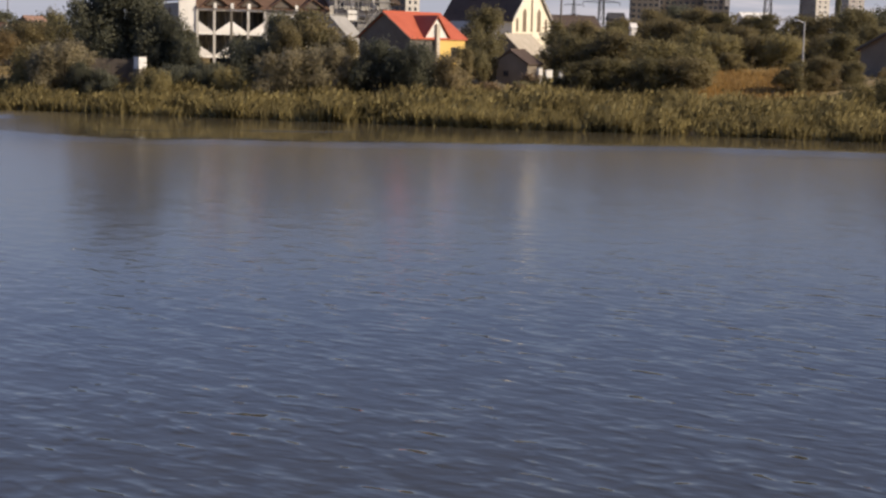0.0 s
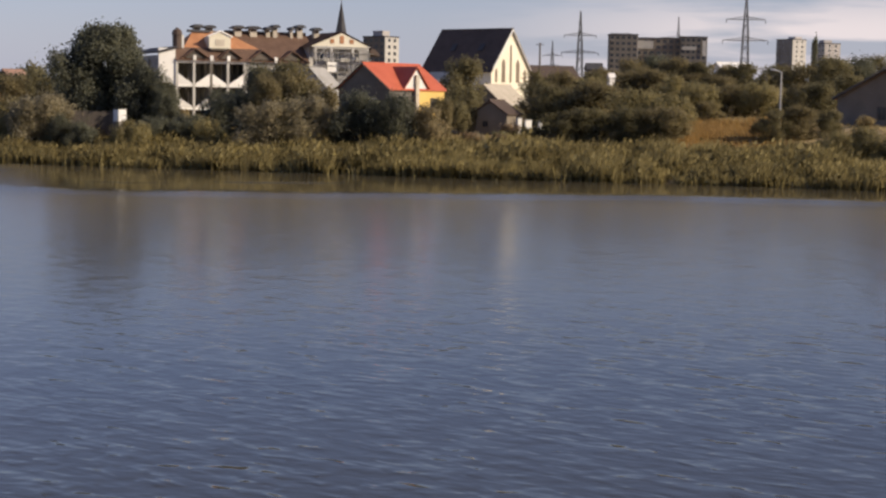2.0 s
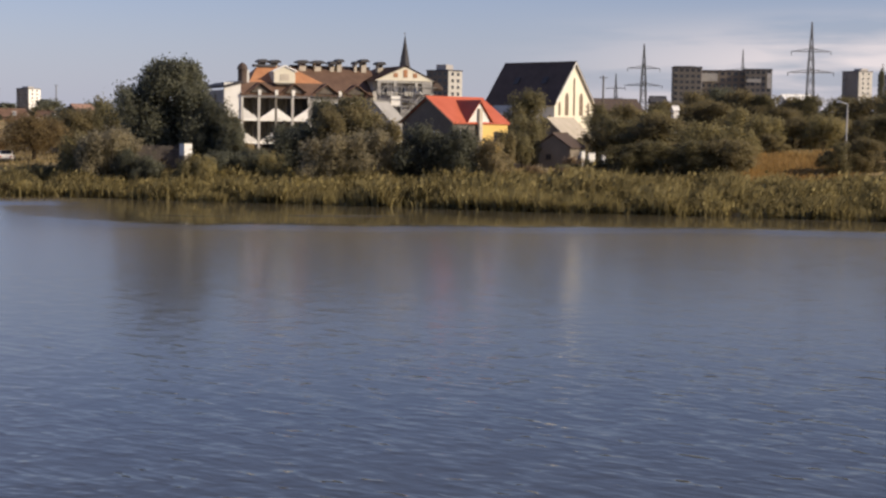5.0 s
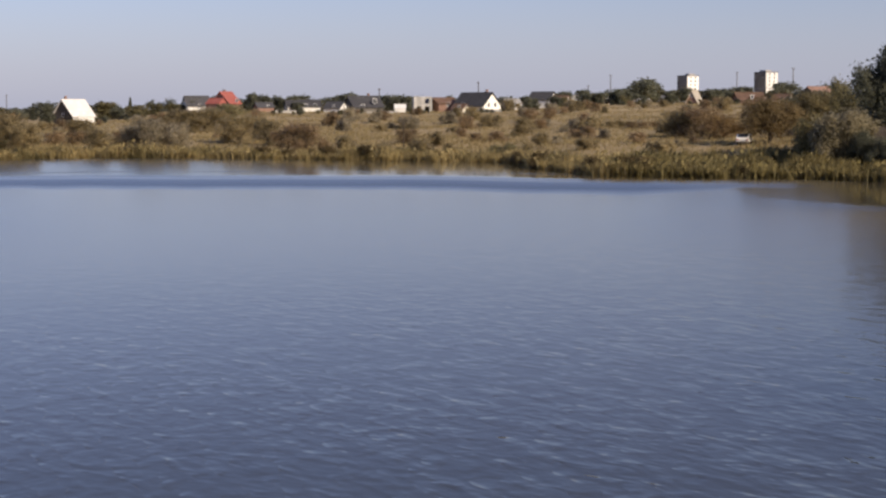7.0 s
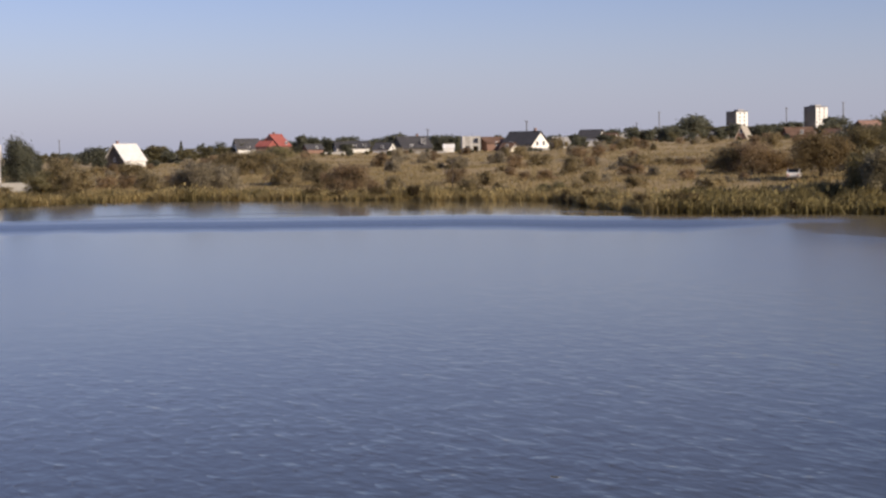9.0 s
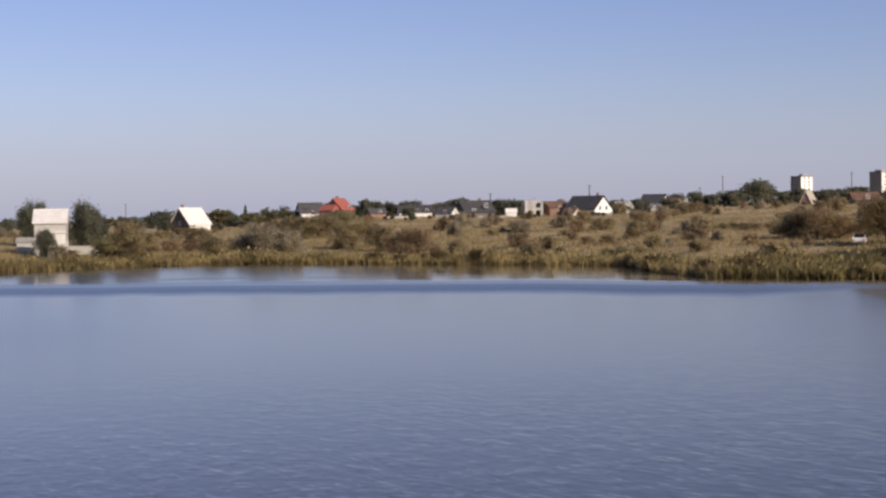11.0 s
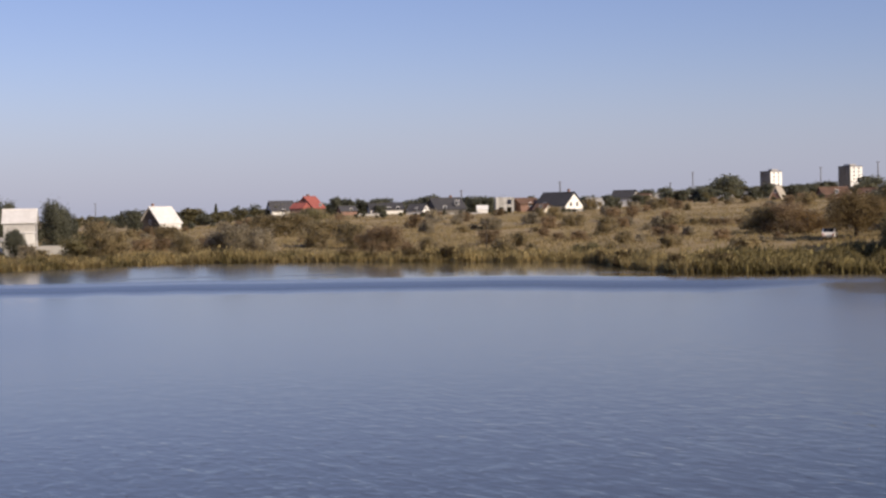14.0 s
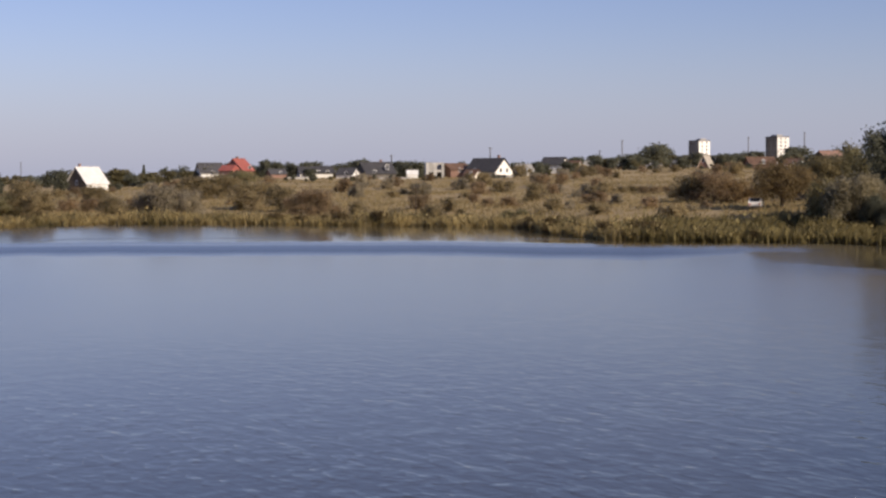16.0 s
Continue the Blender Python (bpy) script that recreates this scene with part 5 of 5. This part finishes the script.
# ---- trees and shrubs, grown once and set out by kind ----
KINDS = {
    "dark": [grow("tree", 10, 9, M["leaf_dark"], 11 + k, "dense dark green broadleaf tree", leaves=15000, leaf=0.19, lobes=30, low=0.1, trunk=0.28) for k in range(2)],
    "big": [grow("tree", 12, 12, M["leaf_dark"], 15, "large dense dark green broadleaf tree with a domed crown", leaves=34000, leaf=0.2, lobes=62, low=0.1, trunk=0.4, top=0.8, ragged=1.15)],
    "green": [grow("tree", 7, 7, M["leaf_green"], 31 + k, "green leafy tree with uneven crown", leaves=10000, leaf=0.15, lobes=24, low=0.08, trunk=0.2) for k in range(2)],
    "mid": [grow("tree", 7, 7, M["leaf_mid"], 41 + k, "dull olive-green leafy tree", leaves=10000, leaf=0.15, lobes=26, low=0.06, trunk=0.2) for k in range(2)],
    "olive": [grow("bush", 5, 4, M["leaf_olive"], 51 + k, "rounded olive-green bush on the grassy bank", "bush", leaves=7000, leaf=0.11, lobes=20, low=0.05, trunk=0.1) for k in range(2)],
    "silver": [grow("willow_bush", 6, 5, M["leaf_silver"], 71 + k, "silvery grey-green willow bush by the reeds", "bush", leaves=10000, leaf=0.1, lobes=24, low=0.05, trunk=0.12, droop=0.4, stretch=1.3) for k in range(2)],
    "brown": [grow("bush", 5, 4, M["leaf_rust"], 91 + k, "brownish half-bare autumn bush", "bush", leaves=4500, leaf=0.11, lobes=18, low=0.05, trunk=0.1) for k in range(2)],
    "rust": [grow("tree", 8, 5, M["leaf_umber"], 111, "low spreading tree with olive-brown autumn leaves", leaves=12000, leaf=0.13, lobes=34, low=0.4, trunk=0.26)],
    "hazed_olive": [grow("bush", 5, 4, M["hazed_olive"], 251 + k, "olive-green bush on the meadow, lightened for haze", "bush", leaves=5000, leaf=0.12, lobes=22, low=0.05, trunk=0.1) for k in range(2)],
    "hazed_silver": [grow("willow_bush", 6, 5, M["hazed_silver"], 261 + k, "pale silvery willow bush near the far shore", "bush", leaves=6500, leaf=0.12, lobes=26, low=0.05, trunk=0.12, droop=0.4, stretch=1.3) for k in range(2)],
    "hazed_brown": [grow("bush", 5, 4, M["hazed_brown"], 271 + k, "brownish autumn bush on the meadow, lightened for haze", "bush", leaves=4000, leaf=0.12, lobes=20, low=0.05, trunk=0.1) for k in range(2)],
    "hazed_green": [grow("tree", 7, 7, M["hazed_green"], 281, "dull green tree near the far shore", leaves=7000, leaf=0.16, lobes=26, low=0.06, trunk=0.2)],
    "sedge": [grow("sedge_clump", 3, 1.7, M["leaf_umber"], 301 + k, "low dark sedge clump at the water's edge", "bush", leaves=1500, leaf=0.12, lobes=12, low=0.03, trunk=0.05) for k in range(2)],
    "far_dark": [grow("tree", 10, 9, M["leaf_dark"], 131 + k, "dark distant tree among the houses", leaves=2000, leaf=0.5, lobes=22, low=0.08, trunk=0.28) for k in range(3)],
    "far_green": [grow("tree", 7, 7, M["leaf_green"], 151 + k, "green distant tree among the houses", leaves=1600, leaf=0.4, lobes=20, low=0.08, trunk=0.2) for k in range(3)],
    "scrub_olive": [grow("shrub", 3, 1.9, M["hazed_olive"], 171 + k, "small olive shrub on the dry meadow", "bush", leaves=1300, leaf=0.14, lobes=12, low=0.05, trunk=0.06) for k in range(3)],
    "scrub_silver": [grow("shrub", 3, 2.1, M["hazed_silver"], 191 + k, "small silvery shrub on the dry meadow", "bush", leaves=1300, leaf=0.14, lobes=12, low=0.05, trunk=0.06) for k in range(2)],
    "scrub_brown": [grow("shrub", 3, 1.8, M["hazed_brown"], 211 + k, "small brownish shrub on the dry meadow", "bush", leaves=1100, leaf=0.14, lobes=12, low=0.05, trunk=0.06) for k in range(2)],
    "scrub_green": [grow("shrub", 3, 2.2, M["hazed_green"], 231 + k, "small dull green shrub on the dry meadow", "bush", leaves=1300, leaf=0.14, lobes=12, low=0.05, trunk=0.06) for k in range(2)],
}
SIZES = {"big": (12, 12), "dark": (10, 9), "green": (7, 7), "mid": (7, 7), "olive": (5, 4), "silver": (6, 5), "brown": (5, 4), "rust": (8, 5), "far_dark": (10, 9), "far_green": (7, 7), "hazed_olive": (5, 4), "hazed_silver": (6, 5), "hazed_brown": (5, 4), "hazed_green": (7, 7)}
PLANTS = [  # kind, heading, distance, height of its top, width
    ("big", -13.15, 182, 14.5, 9.2),
    ("dark", -14.19, 181, 11.7, 6.5),
    ("dark", -12.20, 180, 11.4, 4.9),
    ("dark", -11.71, 178, 10.1, 5.4),
    ("dark", -11.09, 175, 8.2, 3.8),
    ("green", -11.11, 176, 8.3, 3.8),
    ("mid", -7.41, 170, 9.2, 4.9),
    ("mid", -6.29, 172, 9.6, 5.6),
    ("mid", -5.37, 170, 7.9, 4.3),
    ("silver", -15.30, 172, 6.7, 6.5),
    ("olive", -16.25, 176, 6.3, 5.7),
    ("green", -6.85, 174, 10.6, 7.5),
    ("green", -5.98, 172, 8.7, 6.2),
    ("silver", -7.39, 163, 6.3, 6.5),
    ("silver", -5.97, 164, 6.9, 5.9),
    ("dark", -8.77, 172, 7.5, 5.9),
    ("dark", -3.93, 163, 7.56, 5.6),
    ("dark", -2.91, 162, 7.35, 5.3),
    ("hazed_olive", -1.56, 162, 6.25, 4.6),
    ("green", -0.31, 205, 12.3, 6.5),
    ("green", -0.42, 177, 8.9, 3.8),
    ("mid", 2.75, 232, 8.55, 5.0),
    ("green", 3.05, 180, 8.6, 7.1),
    ("mid", 4.47, 178, 9.1, 8.3),
    ("olive", 6.01, 170, 8.4, 6.7),
    ("olive", 7.34, 168, 7.7, 5.5),
    ("green", 5.12, 165, 6.3, 8.9),
    ("mid", 6.95, 164, 6.5, 6.5),
    ("mid", 5.48, 300, 13.3, 14.1),
    ("green", 7.30, 320, 14.5, 13.9),
    ("mid", 8.71, 300, 14.0, 11.9),
    ("green", 10.30, 280, 13.9, 11.1),
    ("mid", 11.79, 260, 13.4, 10.3),
    ("green", 12.85, 240, 13.9, 7.8),
    ("green", 9.14, 230, 9.4, 7.5),
    ("mid", 10.14, 225, 9.0, 5.7),
    ("green", 12.31, 200, 9.7, 5.8),
    ("green", 10.87, 168, 6.4, 3.6),
    ("mid", 11.76, 170, 6.9, 4.9),
    ("olive", 14.33, 152, 5.0, 4.9),
    ("olive", 15.49, 150, 4.8, 4.9),
    ("green", 12.84, 172, 6.4, 3.1),
    ("green", -15.45, 240, 11.6, 6.0),
    ("green", 14.40, 330, 17.1, 10.7),
    ("mid", 3.45, 260, 10.8, 5.6),
    ("dark", -46.65, 278, 10.1, 5.8),
    ("dark", -48.44, 290, 10.4, 5.2),
    ("dark", -46.22, 300, 8.7, 4.3),
    ("olive", -45.15, 262, 6.6, 5.7),
    ("olive", -44.56, 258, 4.9, 5.6),
    ("green", -45.85, 262, 4.8, 6.6),
    ("silver", -40.96, 262, 4.5, 6.6),
    ("silver", -40.14, 258, 5.6, 6.5),
    ("silver", -39.33, 258, 4.8, 5.1),
    ("olive", -42.07, 260, 4.0, 6.6),
    ("olive", -42.67, 300, 5.5, 6.5),
    ("olive", -38.30, 330, 7.2, 9.5),
    ("green", -37.68, 360, 8.7, 9.1),
    ("olive", -37.07, 280, 6.1, 8.1),
    ("olive", -39.02, 330, 7.2, 8.3),
    ("brown", -35.33, 252, 4.6, 5.5),
    ("brown", -34.71, 250, 5.0, 5.4),
    ("olive", -36.05, 270, 5.3, 5.8),
    ("olive", -33.27, 246, 3.1, 4.1),
    ("olive", -31.93, 238, 2.0, 3.4),
    ("brown", -30.99, 262, 3.9, 4.7),
    ("olive", -28.61, 380, 7.8, 5.5),
    ("olive", -26.77, 270, 5.7, 4.9),
    ("green", -27.50, 230, 2.2, 4.1),
    ("brown", -24.64, 250, 4.3, 4.1),
    ("olive", -23.42, 280, 5.0, 7.1),
    ("brown", -22.42, 270, 5.0, 5.8),
    ("olive", -21.13, 235, 6.9, 7.6),
    ("brown", -20.33, 232, 7.3, 7.5),
    ("brown", -19.55, 225, 6.3, 5.7),
    ("rust", -17.93, 205, 8.1, 7.6),
    ("dark", -16.65, 260, 10.0, 8.4),
    ("silver", -15.30, 176, 6.3, 7.0),
    ("silver", -15.92, 172, 5.5, 4.3),
    ("dark", -15.71, 300, 11.5, 9.7),
    ("green", -16.83, 310, 10.2, 8.9),
    ("dark", -33.15, 492, 12.1, 8.9),
    ("dark", -32.42, 490, 11.3, 7.1),
    ("green", -33.77, 500, 9.9, 9.0),
    ("dark", -31.18, 500, 11.6, 9.0),
    ("green", -29.54, 505, 10.7, 7.3),
    ("dark", -26.97, 505, 11.2, 10.0),
    ("green", -27.38, 510, 9.8, 9.2),
    ("dark", -24.93, 540, 13.6, 10.9),
    ("green", -23.92, 530, 12.6, 13.4),
    ("dark", -23.22, 545, 13.4, 11.8),
    ("dark", -22.47, 560, 17.8, 13.3),
    ("green", -21.62, 560, 14.1, 12.1),
    ("dark", -20.23, 540, 13.7, 13.6),
    ("green", -19.45, 520, 13.0, 11.3),
    ("dark", -18.86, 560, 14.9, 10.1),
    ("dark", -17.41, 560, 16.4, 12.1),
    ("green", -36.55, 500, 10.2, 9.0),
    ("dark", -36.76, 505, 10.8, 7.3),
    ("dark", -35.73, 520, 10.2, 7.5),
    ("green", -41.85, 540, 10.0, 9.0),
    ("dark", -41.55, 545, 9.6, 7.9),
    ("dark", -43.86, 640, 10.4, 11.5),
    ("green", -45.44, 700, 8.4, 15.2),
    ("dark", -44.65, 690, 8.8, 17.4),
    ("dark", -42.66, 690, 9.5, 14.9),
    ("green", -40.24, 640, 9.7, 20.8),
    ("dark", -39.32, 650, 9.8, 18.8),
    ("dark", -38.40, 520, 10.5, 9.4),
    ("green", -34.49, 520, 10.6, 7.5),
    ("dark", -25.85, 560, 12.7, 10.1),
    ("dark", -22.35, 540, 16.8, 11.7),
    ("mid", 8.42, 238, 11.0, 9.4),
    ("olive", 9.34, 228, 9.5, 8.2),
    ("green", 10.54, 222, 9.3, 7.2),
    ("mid", 8.16, 190, 7.2, 5.5),
    ("green", -4.74, 166, 5.8, 3.0),
    ("dark", -13.94, 168, 4.0, 3.0),
    ("dark", -11.49, 168, 4.6, 4.2),
    ("dark", -10.30, 168, 4.9, 4.2),
    ("olive", -9.60, 166, 4.6, 3.0),
    ("olive", 2.38, 168, 4.0, 2.4),
    ("green", 1.3, 168, 3.6, 2.6),
    ("green", 3.49, 166, 5.9, 5.4),
    ("mid", 11.32, 215, 9.8, 7.0),
    ("green", 13.46, 215, 11.1, 5.4),
    ("dark", -48.02, 256, 5.6, 3.7),
    ("olive", -47.34, 256, 2.4, 4.1),
    ("olive", 13.17, 156, 4.5, 3.4),
    ("olive", -12.54, 166, 4.3, 3.6),
    ("olive", -11.89, 165, 4.1, 3.0),
    ("dark", -14.72, 170, 4.7, 3.1),
    ("mid", -1.05, 172, 7.0, 2.7),
    ("green", 2.48, 255, 11.7, 6.1),
    ("mid", 3.41, 250, 11.8, 6.3),
    ("green", 4.37, 245, 11.5, 6.2),
    ("dark", -7.72, 176, 10.4, 4.2),
    ("olive", 8.13, 196, 9.7, 5.9),
    ("mid", 9.24, 199, 9.3, 6.0),
    ("olive", 10.33, 197, 9.7, 5.7),
    ("mid", 4.98, 245, 10.1, 8.8),
    ("olive", 4.26, 215, 10.2, 7.0),
    ("mid", 6.29, 225, 11.4, 8.9),
    ("olive", 7.31, 205, 10.4, 5.9),
    ("dark", 6.55, 312, 16.2, 8.5),
    ("mid", 7.35, 306, 15.6, 8.0),
    ("mid", 5.85, 308, 15.3, 6.5),
    ("green", 8.3, 304, 14.8, 6.5),
    ("dark", 12.85, 262, 14.6, 6.0),
    ("dark", 13.75, 266, 14.9, 6.5),
    ("dark", 12.22, 620, 32.0, 3.2),
    ("mid", -16.35, 225, 9.3, 6.0),
    ("dark", -43.85, 462, 8.6, 5.0),
    ("olive", 2.0, 168, 4.3, 1.6),
    ("green", 2.42, 167, 4.2, 1.5),
    ("green", -15.3, 205, 9.0, 5.0),
]
pr = random.Random(3)
used = set()


def plant(kind, h, d, s, tall):
    """The first of a sort is the one that was grown, the others are copies of it."""
    k = pr.randrange(len(KINDS[kind]))
    if (kind, k) in used:
        return sow(KINDS[kind][k], h, d, pr.uniform(0, 360), s, tall)
    used.add((kind, k))
    return stand(KINDS[kind][k], h, d, pr.uniform(0, 360), s, tall)


for kind, h, d, top, w in PLANTS:
    if d > 380:
        kind = "far_dark" if kind == "dark" else "far_green"
    # plants across the bay take the leaf colours lightened for haze
    elif d > 228 and h < -15 and kind in ("olive", "silver", "brown", "green"):
        kind = "hazed_" + kind
    wide, high = SIZES[kind]
    tall = max(1.2, top - land(h, d) + 0.1)
    n = max(1, round(w / (tall * 1.25 * wide / high)))
    for i in range(n):  # a wide mass is a row of plants
        at = h + math.degrees((i - (n - 1) / 2) * w / n / d)
        s = w / n * (1.15 if n == 1 else 1.45) / wide
        mine = tall * (1.0 if n == 1 or i == n // 2 else pr.uniform(0.78, 1.0))
        plant(kind, at, d + (0 if n == 1 else pr.uniform(-1.5, 1.5)), s, mine / high / s)

# scrub strewn over the meadow
for i in range(190):
    h = pr.uniform(-50, -15)
    s = shape_at(h)[0]
    d = s + 20 + (450 - s - 20) * pr.uniform(0, 1) ** 1.1
    if noise.noise(Vector((h * 0.5, d * 0.02, 4))) < pr.uniform(-0.3, 0.1):
        continue
    sc = pr.choice((0.5, 0.6, 0.8, 1.0, 1.25)) * (1 + d / 900)
    plant(pr.choice(("scrub_olive", "scrub_olive", "scrub_silver", "scrub_brown", "scrub_brown", "scrub_silver", "scrub_olive")), h, d, sc, pr.uniform(0.6, 1.0))
for i in range(110):
    h = pr.uniform(-14, 18)
    s = shape_at(h)[0]
    d = s + 19 + pr.uniform(0, 1) ** 1.5 * 90
    if 7.2 < h < 11.4 and d < 212:
        continue
    plant(pr.choice(("scrub_olive", "scrub_silver", "scrub_green", "scrub_green", "scrub_brown")), h, d, pr.uniform(0.5, 1.1), pr.uniform(0.6, 0.95))
# dark sedge clumps along the far shore
for i in range(34):
    h = pr.uniform(-41, -17.5)
    plant("sedge", h, shape_at(h)[0] + pr.uniform(0.0, 2.0), pr.uniform(0.6, 1.25), pr.uniform(0.75, 1.05))
# gardens of the village
for i in range(190):
    h = pr.uniform(-44, -15.5)
    d = pr.uniform(474, 520) if i % 3 else pr.uniform(438, 452)
    big = pr.uniform(0.38, 0.7) if i % 3 else pr.uniform(0.13, 0.26)
    plant(pr.choice(("far_dark", "far_dark", "far_green")), h, d, big, pr.uniform(0.55, 0.9))
# grey-brown hedges between the meadow and the gardens
for i in range(30):
    h, d = pr.uniform(-27, -17.5) if i % 3 else pr.uniform(-43, -36), pr.uniform(385, 430)
    plant(pr.choice(("hazed_brown", "hazed_silver", "hazed_brown", "hazed_olive")), h, d, pr.uniform(0.4, 0.75), pr.uniform(0.6, 0.9))
# wooded skyline, too far to tell the trees apart
def far_woods(count, seed):
    r = np.random.RandomState(seed)
    pts, outs, trunks = [], [], bmesh.new()
    for i in range(count):
        h, d = r.uniform(-52, 20), r.uniform(520, 900)
        foot = spot(h, d, land(h, d))
        tall, wide = r.uniform(3.0, 6.0), r.uniform(4.0, 9.0)
        lobes = [(r.normal(0, wide * 0.22), r.normal(0, wide * 0.22), tall * r.uniform(0.3, 0.82), wide * r.uniform(0.12, 0.2)) for k in range(14)]
        there, out = crown_points(r, lobes, 650)
        pts.append(there + np.array(foot))
        outs.append(out)
        strut(trunks, foot - Vector((0, 0, 0.5)), foot + Vector((0, 0, tall * 0.6)), 0.22, 0.1, 5)
    woods = tagged(new("far_woods", leaf_mesh("far_woods", np.concatenate(pts), 0.42, M["leaf_dark"], seed, out=np.concatenate(outs))), "dark wooded skyline far behind the village", "woods", kind="stuff")
    part("trunks", trunks, M["bark"], woods)


far_woods(160, 77)
for kind in KINDS:
    for k, t in enumerate(KINDS[kind]):
        if (kind, k) not in used:
            used.add((kind, k))
            stand(t, -45 + 7 * k, 600, 0, 0.7)


def build_grass(name, label, material, count, seed, span, depth, high):
    r = np.random.RandomState(seed)
    verts, faces = [], []
    for k in range(count):
        h = r.uniform(*span)
        s = shape_at(h)[0]
        d = s + depth[0] + (depth[1] - s) * r.uniform(0, 1) ** 1.5
        p = spot(h, d)
        n1 = noise.noise(Vector((p.x * 0.05, p.y * 0.05, 11)))
        if r.uniform() < 0.25 - n1 * 0.7:
            continue
        z = land(h, d) - 0.05
        tall = high * r.uniform(0.5, 1.2) * (1 + 0.6 * n1)
        for q in range(4):
            a, w = r.uniform(0, 2 * math.pi), r.uniform(0.06, 0.13)
            ox, oy = r.normal(0, 0.3), r.normal(0, 0.3)
            i = len(verts)
            verts += [(p.x + ox - math.cos(a) * w, p.y + oy - math.sin(a) * w, z), (p.x + ox + math.cos(a) * w, p.y + oy + math.sin(a) * w, z), (p.x + ox * 2, p.y + oy * 2, z + tall)]
            faces.append((i, i + 1, i + 2))
    tagged(new(name, mesh_from(name, verts, faces, material)), label, "grass", kind="stuff")


build_grass("meadow_grass", "dry yellowish meadow grass on the slopes", M["grass"], 80000, 9, (-53, 20), (8, 470), 0.5)
build_grass("rusty_grass", "patch of tall rusty dry grass above the reeds", M["rust_grass"], 5000, 10, (7.0, 11.6), (18, 170), 0.9)
